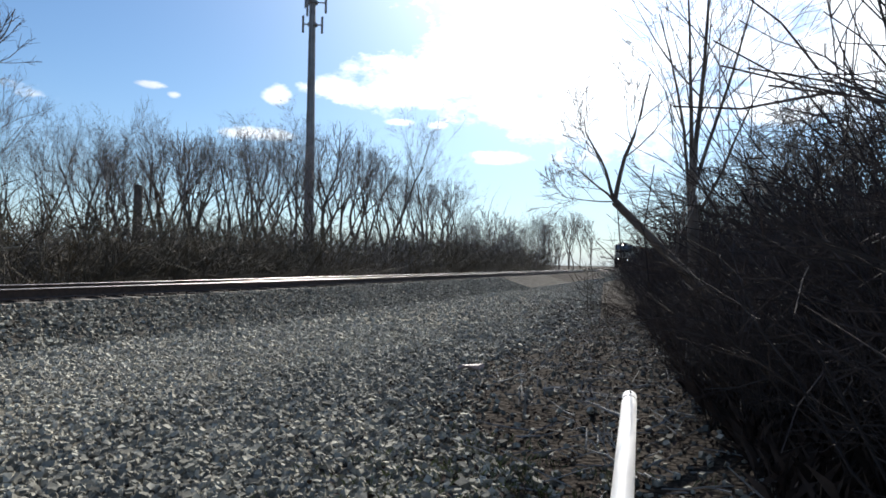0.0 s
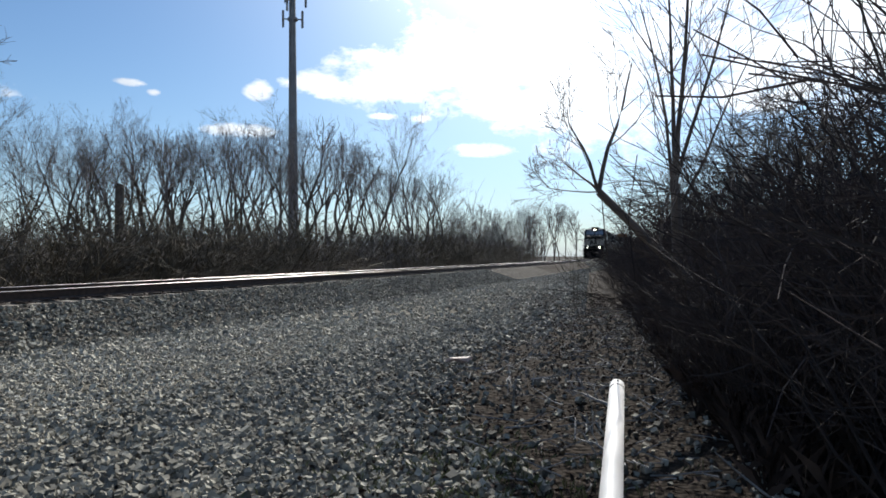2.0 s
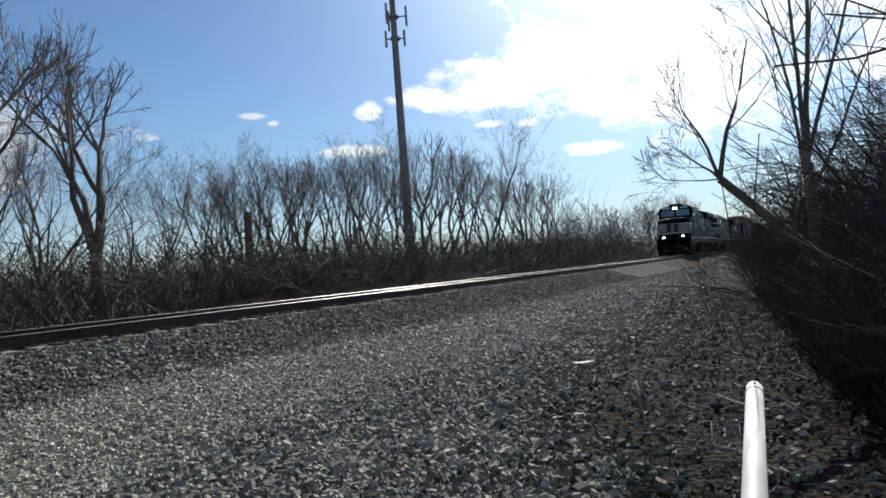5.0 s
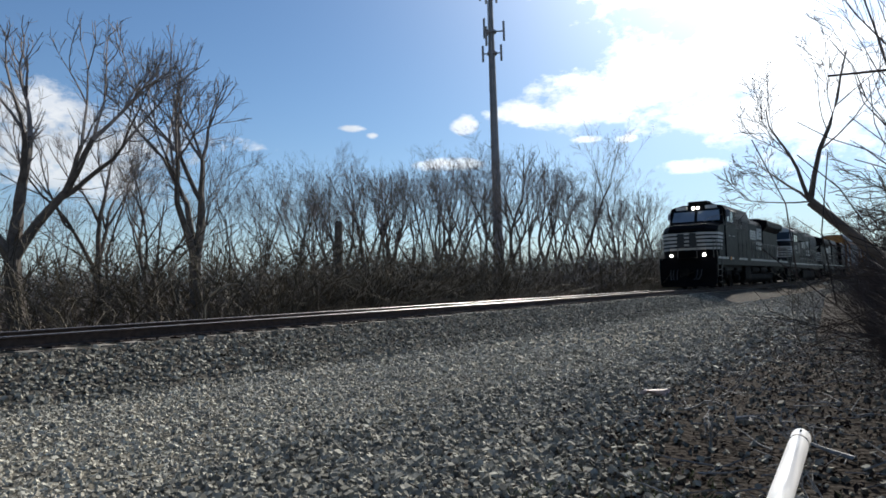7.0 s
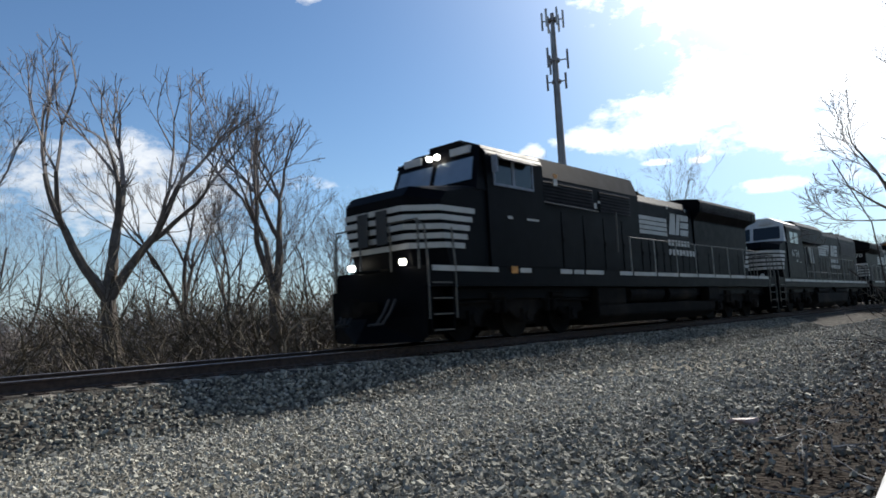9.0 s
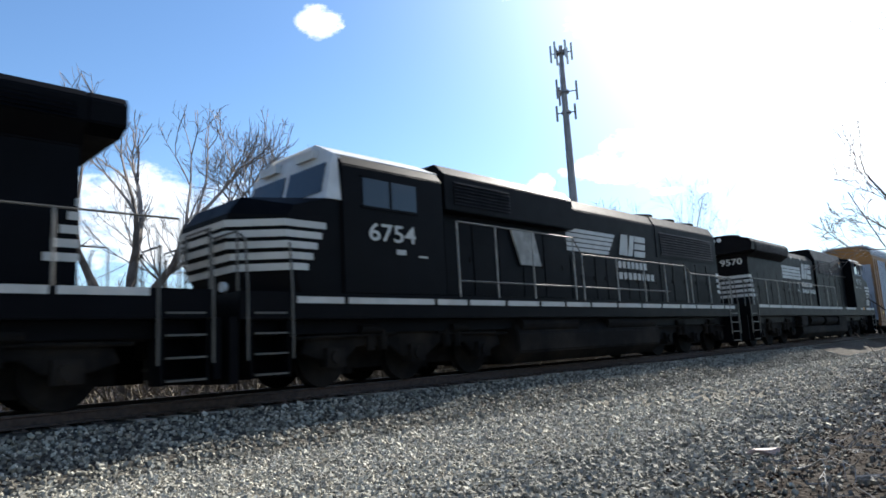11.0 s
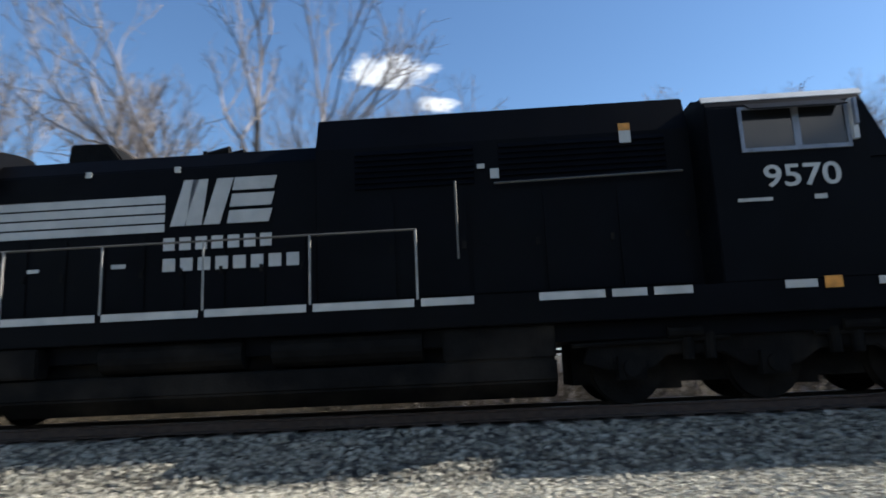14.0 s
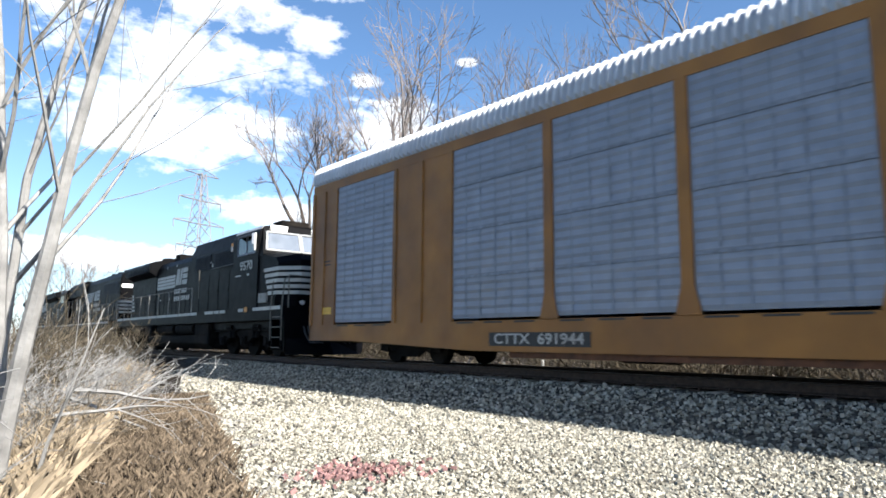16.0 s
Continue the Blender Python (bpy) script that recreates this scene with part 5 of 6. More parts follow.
# ---- trees and brush ----
class Wood:
    """Grows branches as thin tapered tubes into two vertex lists: trunk and limbs, and fine twigs."""

    def __init__(self, seed):
        self.r = random.Random(seed)
        self.parts = {"trunk": ([], []), "crown": ([], [])}

    def limb(self, pts, r0, r1, key, sides):
        v, f = self.parts[key]
        k = len(v)
        n = len(pts)
        for i, p in enumerate(pts):
            d = (pts[min(i + 1, n - 1)] - pts[max(i - 1, 0)])
            u = d.cross(Vector((0.3, 0.2, 1)) if abs(d.x) + abs(d.y) > 0.2 * abs(d.z) else Vector((1, 0, 0.1))).normalized()
            w = d.cross(u).normalized()
            rad = r0 + (r1 - r0) * i / (n - 1)
            for j in range(sides):
                a = 6.2832 * j / sides
                v.append(tuple(p + (u * math.cos(a) + w * math.sin(a)) * rad))
        for i in range(n - 1):
            for j in range(sides):
                f.append((k + i * sides + j, k + i * sides + (j + 1) % sides, k + (i + 1) * sides + (j + 1) % sides, k + (i + 1) * sides + j))

    def path(self, p, d, ln, n, wob, lift):
        pts = [Vector(p)]
        d = Vector(d).normalized()
        for i in range(n):
            d = (d + Vector((self.r.gauss(0, wob), self.r.gauss(0, wob), self.r.gauss(0, wob) + lift))).normalized()
            pts.append(pts[-1] + d * ln / n)
        return pts

    def spread(self, d, ang):
        d = Vector(d).normalized()
        u = d.cross(Vector((self.r.gauss(0, 1), self.r.gauss(0, 1), self.r.gauss(0, 1)))).normalized()
        return (d * math.cos(ang) + u * math.sin(ang)).normalized()

    def branch(self, p, d, ln, r, level, top, kids, wob=0.12, lift=0.05, thick=1.0):
        n = (7, 6, 4, 3, 2)[level]
        pts = self.path(p, d, ln, n, wob, lift)
        tip = max(0.003 * thick, r * (0.4 if level == 0 else 0.22))
        self.limb(pts, r, tip, "trunk" if level < 2 else "crown", 8 if level == 0 else 5 if level == 1 else 3)
        if level >= top:
            return
        nk = kids[level]
        for i in range(nk):
            t = 0.28 + 0.72 * (i + self.r.random()) / nk if level else 0.35 + 0.65 * (i + self.r.random()) / nk
            x = min(n - 1e-3, t * n)
            a = pts[int(x)].lerp(pts[int(x) + 1], x - int(x))
            dd = pts[int(x) + 1] - pts[int(x)]
            sp = self.r.uniform(0.35, 0.85) if level else self.r.uniform(0.35, 0.85) * (1.15 - 0.5 * t)
            nd = self.spread(dd, sp)
            nd.z += 0.10 if level < 2 else 0.02
            rr = max(0.0045 * thick, (r + (tip - r) * t) * self.r.uniform(0.32, 0.56))
            self.branch(a, nd, ln * self.r.uniform(0.42, 0.68) * (1.15 - 0.45 * t), rr, level + 1, top, kids, wob * 1.06, lift, thick)

    def meshes(self, name, bark, twig):
        out = []
        for key, mat in (("trunk", bark), ("crown", twig)):
            v, f = self.parts[key]
            out.append((key, quick_mesh(f"{name}_{key}", v, f, mat)) if v else None)
        return [o for o in out if o]


def plant(name, meshes, m, label, category, group=""):
    root = tagged(new(name), label, category, group)
    for key, me in meshes:
        ob = new(key, me)
        ob.parent = root
    root.matrix_basis = m
    return root


def tree_meshes(seed, height, radius, stems=1, top=4, kids=(8, 6, 5, 4), bark=None, twig=None, lean=0.08, thick=1.0, fork=0.62):
    w = Wood(seed)
    for i in range(stems):
        d = Vector((w.r.gauss(0, lean), w.r.gauss(0, lean), 1)) if stems == 1 else Vector((math.cos(6.28 * i / stems + seed) * 0.25, math.sin(6.28 * i / stems + seed) * 0.25, 1))
        w.branch((0.18 * i, 0.05 * i, -0.15), d, height * fork, radius * (1 if i == 0 else 0.75), 0, top, kids, 0.085, 0.05, thick)
    return w.meshes("tree", bark or BARK, twig or TWIG)


def spreading_tree(seed, forks, height, radius, open_angle, bole=0.26, droop=0.0, bark=None, twig=None, thick=1.0, levels=6):
    """A bole that divides again and again into a fan of limbs, ending in fine twigs; scaled to its height."""
    w = Wood(seed)
    r = w.r

    def grow(p, d, ln, rad, level):
        pts = w.path(p, d, ln, 4 if level < 3 else 2, 0.06 + 0.02 * level, 0.05 - droop * level * 0.04)
        w.limb(pts, rad, max(0.0035 * thick, rad * 0.66), "trunk" if level < 3 else "crown", 7 if level < 2 else 5 if level < 3 else 3)
        if level > 1:
            for i in range(3 if level < 5 else 2):
                k = r.randrange(1, len(pts))
                q = pts[k - 1].lerp(pts[k], r.random())
                w.limb(w.path(q, w.spread(d, r.uniform(0.5, 0.9)), ln * r.uniform(0.4, 0.7), 2, 0.15, 0.04), max(0.004 * thick, rad * 0.3), 0.002 * thick, "crown", 3)
        if level == levels:
            return
        dd = (pts[-1] - pts[-2]).normalized()
        n = forks if level == 0 else 3 if r.random() < 0.4 else 2
        for i in range(n):
            a = open_angle * r.uniform(0.55, 1.3) * (0.35 if i == 0 else 1.0)
            if level == 0:
                turn = 6.2832 * (i + 0.5 * r.random()) / n
                nd = Vector((math.cos(turn) * math.sin(a), math.sin(turn) * math.sin(a), math.cos(a)))
            else:
                nd = w.spread(dd, a)
                nd.z += 0.10 - droop * 0.1
            start = pts[-1] if i < 2 else pts[-2].lerp(pts[-1], 0.5 + 0.5 * r.random())
            grow(start, nd, ln * r.uniform(0.68, 0.86) * (1.0 if level else 0.95), max(0.0045 * thick, rad * (0.66 if i == 0 else 0.52)), level + 1)

    grow(Vector((0, 0, 0)), Vector((r.gauss(0, 0.1), r.gauss(0, 0.1), 1)), height * bole, radius, 0)
    top = max(v[2] for v in w.parts["crown"][0])
    k = height / top
    for key in w.parts:
        w.parts[key] = ([(x * k, y * k, z * k - 0.1) for x, y, z in w.parts[key][0]], w.parts[key][1])
    return w.meshes("tree", bark or BARK, twig or TWIG)


def at(az, dist, z=None):
    x, y = -math.sin(radians(az)) * dist, math.cos(radians(az)) * dist
    return x, y, ground_z(x, y) if z is None else z


TREES = [spreading_tree(k, n, 10.0, 0.13, a, bl, thick=0.95) for k, n, a, bl in ((11, 4, 0.55, 0.24), (12, 3, 0.5, 0.2), (13, 3, 0.6, 0.15), (14, 4, 0.48, 0.26), (16, 3, 0.55, 0.13))]
SLIM = [tree_meshes(k, 13.5, 0.10, 1, 4, (11, 6, 4, 3), thick=1.1, lean=0.06, fork=0.6) for k in (31, 32, 33)] + [spreading_tree(k, 3, 10.0, 0.11, a, bl, thick=1.1, levels=5) for k, a, bl in ((21, 0.46, 0.22), (22, 0.52, 0.17), (24, 0.56, 0.2))]
FARSLIM = [tree_meshes(k, 13.5, 0.10, 1, 4, (11, 6, 4, 3), thick=1.1, lean=0.06, fork=0.6) for k in (31, 32, 33)] + [spreading_tree(k, 3, 10.0, 0.12, a, 0.3, thick=4.0, levels=4) for k, a in ((25, 0.36), (26, 0.42), (27, 0.32), (28, 0.46))]
FAR_LABEL = "bare leafless tree in the wood beyond the track"
rt = random.Random(77)
# the two big trees close behind the track: azimuth, distance, height, form, turn
for az, d, h, k, turn in ((57.6, 22.5, 10.6, 2, 40), (69.0, 20.5, 10.4, 4, 120), (64.0, 30, 9.8, 1, 10), (61.0, 26, 8.6, 3, 200), (52.8, 33, 7.6, 0, 20), (80, 22, 9.5, 0, 80), (49.2, 32, 7.6, 3, 30),
                          (109, 23, 18.0, 1, 0), (96, 26, 15, 3, 50), (103, 30, 16, 0, 200), (116, 29, 16, 2, 100), (122, 33, 17, 4, 20), (128, 30, 16.5, 3, 300), (134, 33, 17.5, 0, 60), (139, 36, 17, 4, 190), (144, 33, 17, 1, 150), (149, 36, 15.5, 2, 210), (88, 30, 14, 2, 75)):
    s = h / 10.0
    plant("bare_tree", TREES[k], Matrix.Translation(at(az, d)) @ pose(0, 0, 0, 0, 0, turn) @ Matrix.Diagonal((s, s, s, 1)), "large bare tree with spreading limbs behind the track", "tree", "trees beyond the track")
for i in range(38):
    az = 19.5 + 31 * (i + rt.random()) / 38
    d = rt.uniform(55, 75) if az > 26 else rt.uniform(62, 90)
    el = 11.0 - abs(az - 34) * 0.1 if az > 24 else 8.6
    h = (d * math.tan(radians(el)) + 1.85) * rt.uniform(0.8, 1.08)
    s = h / 10.0
    plant("bare_tree", SLIM[rt.randrange(6)], Matrix.Translation(at(az, d, -0.6)) @ pose(0, 0, 0, 0, 0, rt.uniform(0, 360)) @ Matrix.Diagonal((s * 1.05, s * 1.05, s, 1)), FAR_LABEL, "tree", "trees beyond the track")
for i in range(26):
    az = 9 + 11 * (i + rt.random()) / 26
    d = rt.uniform(120, 190)
    h = d * math.tan(radians(rt.uniform(3.4, 5.4)))
    s = h / 10.0
    plant("bare_tree", FARSLIM[rt.randrange(6)], Matrix.Translation(at(az, d, -0.6)) @ pose(0, 0, 0, 0, 0, rt.uniform(0, 360)) @ Matrix.Diagonal((s, s, s, 1)), "far bare tree near the bend of the line", "tree", "far trees")
for i in range(34):
    az = 50 + 102 * (i + rt.random()) / 34
    d = rt.uniform(36, 60)
    h = (d * math.tan(radians(9.5 if az < 90 else 13)) + 1) * rt.uniform(0.75, 1.15)
    s = h / 10.0
    plant("bare_tree", SLIM[rt.randrange(6)], Matrix.Translation(at(az, d, -0.6)) @ pose(0, 0, 0, 0, 0, rt.uniform(0, 360)) @ Matrix.Diagonal((s, s, s, 1)), FAR_LABEL, "tree", "trees beyond the track")
for i in range(26):
    az = 150 + 26 * (i + rt.random()) / 26
    d = rt.uniform(70, 130)
    h = (d * math.tan(radians(6.5)) + 1) * rt.uniform(0.6, 1.2)
    s = h / 10.0
    plant("bare_tree", FARSLIM[rt.randrange(6)], Matrix.Translation(at(az, d, -0.3)) @ pose(0, 0, 0, 0, 0, rt.uniform(0, 360)) @ Matrix.Diagonal((s, s, s, 1)), "far bare tree beside the line", "tree", "far trees")


def bush_meshes(seed, stems, height, mat, arch=0.5, kids=(5, 3), radius=0.014, width=0.5):
    w = Wood(seed)
    for i in range(stems):
        a = w.r.uniform(0, 6.28)
        q = w.r.random() ** 0.5 * width
        d = Vector((math.cos(a) * arch * w.r.random(), math.sin(a) * arch * w.r.random(), 1))
        w.branch((math.cos(a) * q, math.sin(a) * q, -0.05), d, height * w.r.uniform(0.55, 1.0), radius * w.r.uniform(0.7, 1.3), 2, 4, (0, 0, *kids), 0.16, 0.02, 1.2)
    return w.meshes("bush", mat, mat)


BRUSH = [bush_meshes(s, 34, 2.3, BRUSHM, 0.7, (4, 2), 0.013, 1.1) for s in (31, 32, 33)]
THICK = [bush_meshes(s, 26, 3.0, SHADEBRUSH, 0.9, (5, 3), 0.016, 0.8) for s in (41, 42, 43)]
DRY = [bush_meshes(s, 22, 1.1, STRAW, 1.3, (4, 2), 0.006, 0.5) for s in (51, 52)]
rb = random.Random(9)
for i in range(135):
    y = rb.uniform(-38, 95)
    off = 4.4 + 11 * rb.random() ** 1.3 + max(0, y - 40) * 0.1
    x = track_x(y) - off
    s = rb.uniform(0.75, 1.25) * (0.95 + off * 0.05)
    plant("bush", BRUSH[rb.randrange(3)], Matrix.Translation((x, y, ground_z(x, y))) @ pose(0, 0, 0, 0, 0, rb.uniform(0, 360)) @ Matrix.Diagonal((s * 1.6, s * 1.6, s, 1)), "brown leafless bush beyond the track", "bush", "bushes beyond the track")
for i in range(95):
    y = 3.0 + 34 * rb.random() ** 1.6
    x = brush_edge(y) + 0.45 + (0.5 if y < 5 else 0) + 5.0 * rb.random() ** 1.4
    s = rb.uniform(0.42, 0.66) * (0.85 + 0.26 * min(4, x - brush_edge(y)))
    plant("bush", THICK[rb.randrange(3)], Matrix.Translation((x, y, ground_z(x, y))) @ pose(0, 0, 0, 0, 0, rb.uniform(0, 360)) @ Matrix.Diagonal((s, s, s, 1)), "dense leafless thicket beside the gravel, stems darkened for shade", "bush", "thicket bushes")
for i in range(60):
    y = -3.5 - 24 * rb.random() ** 1.3
    x = brush_edge(y) + 0.25 + 3.2 * rb.random() ** 1.2
    s = rb.uniform(0.6, 1.1)
    plant("dry_weeds", DRY[rb.randrange(2)], Matrix.Translation((x, y, ground_z(x, y))) @ pose(0, 0, 0, 0, 0, rb.uniform(0, 360)) @ Matrix.Diagonal((s, s, s * 0.65, 1)), "clump of straw-coloured dead weeds", "weeds", "dead weeds")
for i in range(15):
    y = -9 - 26 * rb.random()
    x = brush_edge(y) + 0.8 + 3.5 * rb.random()
    s = rb.uniform(0.5, 0.9)
    plant("bush", BRUSH[rb.randrange(3)], Matrix.Translation((x, y, ground_z(x, y))) @ pose(0, 0, 0, 0, 0, rb.uniform(0, 360)) @ Matrix.Diagonal((s, s, s, 1)), "brown leafless bush at the edge of the gravel", "bush", "bushes beside the gravel")



def far_wood():
    """Undergrowth and saplings too far and too many to tell apart."""
    w = Wood(99)
    r = w.r
    for i in range(7500):
        az = r.uniform(12, 152)
        d = r.uniform(30, 75) if az > 22 else r.uniform(70, 140)
        x, y = -math.sin(radians(az)) * d, math.cos(radians(az)) * d
        if x > track_x(y) - 8:
            continue
        h = r.uniform(1.6, 3.4) * (d / 48) * (1.5 if r.random() < 0.08 else 1.0)
        p = Vector((x, y, -0.7))
        pts = w.path(p, (r.gauss(0, 0.2), r.gauss(0, 0.2), 1), h, 3, 0.1, 0.0)
        w.limb(pts, 0.045, 0.016, "crown", 3)
        for j in range(5):
            a = pts[1 + j % 2].lerp(pts[2 + j % 2], r.random())
            w.limb(w.path(a, (r.gauss(0, 0.6), r.gauss(0, 0.6), 0.8), h * r.uniform(0.25, 0.5), 2, 0.2, 0.0), 0.022, 0.01, "crown", 3)
    v, f = w.parts["crown"]
    tagged(new("far_undergrowth", quick_mesh("far_undergrowth", v, f, TWIG)), "brown tangled undergrowth of the wood beyond the track", "undergrowth", kind="stuff")


far_wood()

for i in range(24):
    y = 34 + 110 * rb.random() ** 1.3
    x = brush_edge(y) + 0.2 + 5.0 * rb.random()
    s = rb.uniform(0.8, 1.3)
    plant("bush", BRUSH[rb.randrange(3)], Matrix.Translation((x, y, ground_z(x, y))) @ pose(0, 0, 0, 0, 0, rb.uniform(0, 360)) @ Matrix.Diagonal((s * 1.2, s * 1.2, s, 1)), "dark leafless bush far along the gravel", "bush", "bushes beside the gravel")
for x, y, s in ((0.12, 6.05, 0.4), (0.35, 5.6, 0.42), (-0.15, 7.0, 0.42), (0.55, 5.0, 0.4), (-0.3, 8.8, 0.42), (0.3, 6.6, 0.5)):
    plant("bush", THICK[int(s * 20) % 3], Matrix.Translation((x, y, ground_z(x, y))) @ pose(0, 0, 0, 0, 0, 400 * s) @ Matrix.Diagonal((s, s, s, 1)), "dense leafless thicket beside the gravel, stems darkened for shade", "bush", "thicket bushes")
TANGLE = [bush_meshes(s, 16, 1.5, PALEBARK, 1.6, (4, 2), 0.009, 0.5) for s in (55, 56)]
for i in range(34):
    y = -4.2 - 12 * rb.random() ** 1.2
    x = brush_edge(y) + 0.15 + 2.2 * rb.random() ** 1.2
    s = rb.uniform(0.55, 1.0)
    plant("dry_weeds", TANGLE[rb.randrange(2)], Matrix.Translation((x, y, ground_z(x, y))) @ pose(0, 0, 0, 0, 0, rb.uniform(0, 360)) @ Matrix.Diagonal((s, s, s * 0.9, 1)), "tangle of pale dead stalks at the gravel's edge", "weeds", "dead weeds")


def loose_sticks():
    w = Wood(93)
    r = w.r
    for i in range(700):
        y = r.uniform(2.6, 16) if r.random() < 0.6 else r.uniform(-16, -3)
        x = brush_edge(y) + r.gauss(-0.7, 0.8)
        a = r.uniform(0, 6.28)
        p = Vector((x, y, ground_z(x, y) + 0.02))
        w.limb(w.path(p, (math.cos(a), math.sin(a), r.uniform(-0.02, 0.25)), r.uniform(0.1, 0.5), 3, 0.12, -0.02), r.uniform(0.003, 0.009), 0.003, "crown", 4)
    v, f = w.parts["crown"]
    tagged(new("loose_twigs", quick_mesh("loose_twigs", v, f, PALEBARK)), "bleached twigs strewn over leaf litter", "twigs", kind="stuff")


loose_sticks()
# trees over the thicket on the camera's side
NEARBIG = [spreading_tree(k, 5, 4.6, 0.075, 0.72, 0.2, 0.8, SHADEBARK, SHADETWIG, 0.7) for k in (61, 62, 64)]
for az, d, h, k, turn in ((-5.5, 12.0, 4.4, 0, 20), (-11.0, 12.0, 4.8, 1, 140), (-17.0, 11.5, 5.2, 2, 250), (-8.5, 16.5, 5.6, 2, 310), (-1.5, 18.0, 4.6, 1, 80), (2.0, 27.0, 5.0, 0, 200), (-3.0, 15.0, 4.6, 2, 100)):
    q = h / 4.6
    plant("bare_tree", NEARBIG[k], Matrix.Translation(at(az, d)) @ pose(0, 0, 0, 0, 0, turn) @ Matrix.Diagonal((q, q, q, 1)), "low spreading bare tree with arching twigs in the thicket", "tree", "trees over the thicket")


def leaning_tree():
    w = Wood(71)
    base, fork = Vector((0.45, 6.7, 0.0)), Vector((-1.08, 6.35, 1.85))
    knee = Vector((-0.55, 6.45, 1.3))
    w.limb([base, Vector((-0.05, 6.55, 0.75)), knee, fork], 0.06, 0.038, "trunk", 8)
    for d, ln, r in (((-0.8, 0.1, 0.7), 0.75, 0.016), ((-0.45, -0.05, 1), 1.0, 0.022), ((0.08, 0.1, 1), 1.5, 0.03), ((-1, 0.1, 0.12), 0.8, 0.009), ((0.35, 0.2, 0.8), 1.0, 0.018)):
        w.branch(fork if d[0] < 0.3 else knee, d, ln * 0.85, r * 0.85, 1, 4, (0, 7, 5, 4), 0.09, 0.02, 0.5)
    return plant("leaning_tree", w.meshes("leaning_tree", BARK, TWIG), Matrix.Identity(4), "slender bare tree leaning out over the gravel", "tree")


def stem_tree():
    w = Wood(72)
    foot, fork = Vector((-0.42, 7.9, -0.05)), Vector((-0.43, 7.9, 2.05))
    w.limb([foot, Vector((-0.40, 7.9, 0.9)), fork], 0.075, 0.055, "trunk", 9)
    for d, r, ln, k in (((-0.13, 0.0, 1), 0.028, 2.7, 0.7), ((-0.05, 0.1, 1), 0.03, 2.9, 1.0), ((0.10, 0, 1), 0.034, 3.0, 1.0), ((0.24, 0.05, 1), 0.026, 2.6, 1.0), ((0.5, 0.1, 1), 0.022, 2.0, 0.85), ((0.08, 0.35, 1), 0.022, 2.4, 1.0)):
        w.branch(foot.lerp(fork, k), d, ln, r, 1, 4, (0, 7, 4, 3), 0.05, 0.03, 0.6)
    return plant("bare_tree", w.meshes("stem_tree", BARK, TWIG), Matrix.Identity(4), "upright bare tree with several stems at the gravel's edge", "tree")


leaning_tree()
stem_tree()


def pale_stems():
    w = Wood(73)
    for (x, y), d, ln, r in (((-0.68, -5.55), (-0.12, 0.06, 1), 4.6, 0.055), ((-0.56, -5.45), (-0.07, 0.02, 1), 4.6, 0.05), ((-0.78, -5.75), (-0.10, -0.05, 1), 4.4, 0.04), ((-0.42, -5.3), (-0.06, 0.02, 1), 4.6, 0.05), ((-0.95, -5.9), (-0.2, 0.05, 1), 1.6, 0.02)):
        w.branch((x, y, -0.05), (d[0] * 0.5, d[1], 1), ln, r * 1.2, 0, 2, (6, 4), 0.06, 0.02, 0.9) if r > 0.03 else w.branch((x, y, -0.05), d, ln, r, 1, 2, (0, 5), 0.05, 0.0, 0.9)
    return plant("bare_tree", w.meshes("pale_stems", PALEBARK, PALEBARK), Matrix.Identity(4), "cluster of pale sunlit bare stems at the gravel's edge", "tree")


pale_stems()


def fallen_branch(seed, p, d, ln, r, label, mat=None):
    w = Wood(seed)
    w.branch(p, d, ln, r, 1, 3, (0, 5, 3), 0.12, 0.0, 0.9)
    m = mat or PALEBARK
    ob = plant("fallen_branch", w.meshes("fallen_branch", m, m), Matrix.Identity(4), label, "branch", "fallen branches")
    return ob


fallen_branch(81, (-1.9, -9.5, 0.62), (-0.95, 0.2, 0.05), 1.7, 0.035, "fallen dry branch reaching over the gravel")
fallen_branch(90, (-1.6, -8.6, 0.4), (-0.9, 0.1, 0.2), 1.3, 0.03, "fallen dry branch reaching over the gravel")
fallen_branch(82, (-2.0, -9.8, 0.5), (-1, 0.1, -0.05), 1.5, 0.03, "fallen dry branch reaching over the gravel")
fallen_branch(83, (-2.25, 6.6, 0.03), (0.55, -0.75, 0.05), 1.0, 0.016, "bleached stick lying on leaf litter")
fallen_branch(84, (-1.64, 5.29, -0.02), (0.02, 0.03, 0.5), 0.2, 0.017, "short bleached stick standing in the litter")
fallen_branch(85, (-1.72, 6.3, 0.05), (0.8, -0.45, 0.0), 0.32, 0.018, "bleached stick lying on leaf litter")
fallen_branch(86, (-0.75, 5.4, 0.03), (-0.5, 0.35, 0.0), 0.6, 0.02, "bleached stick lying on leaf litter")
fallen_branch(87, (-0.62, 3.9, 0.03), (-0.35, 0.5, 0.0), 0.5, 0.014, "thin stick lying on leaf litter")
fallen_branch(88, (-1.55, 9.3, 0.03), (-0.3, 0.4, 0.55), 1.3, 0.01, "dead weed stalk standing at the gravel's edge", BRUSHM)
fallen_branch(89, (-1.25, 8.6, 0.03), (-0.35, 0.2, 0.6), 1.1, 0.01, "dead weed stalk standing at the gravel's edge", BRUSHM)


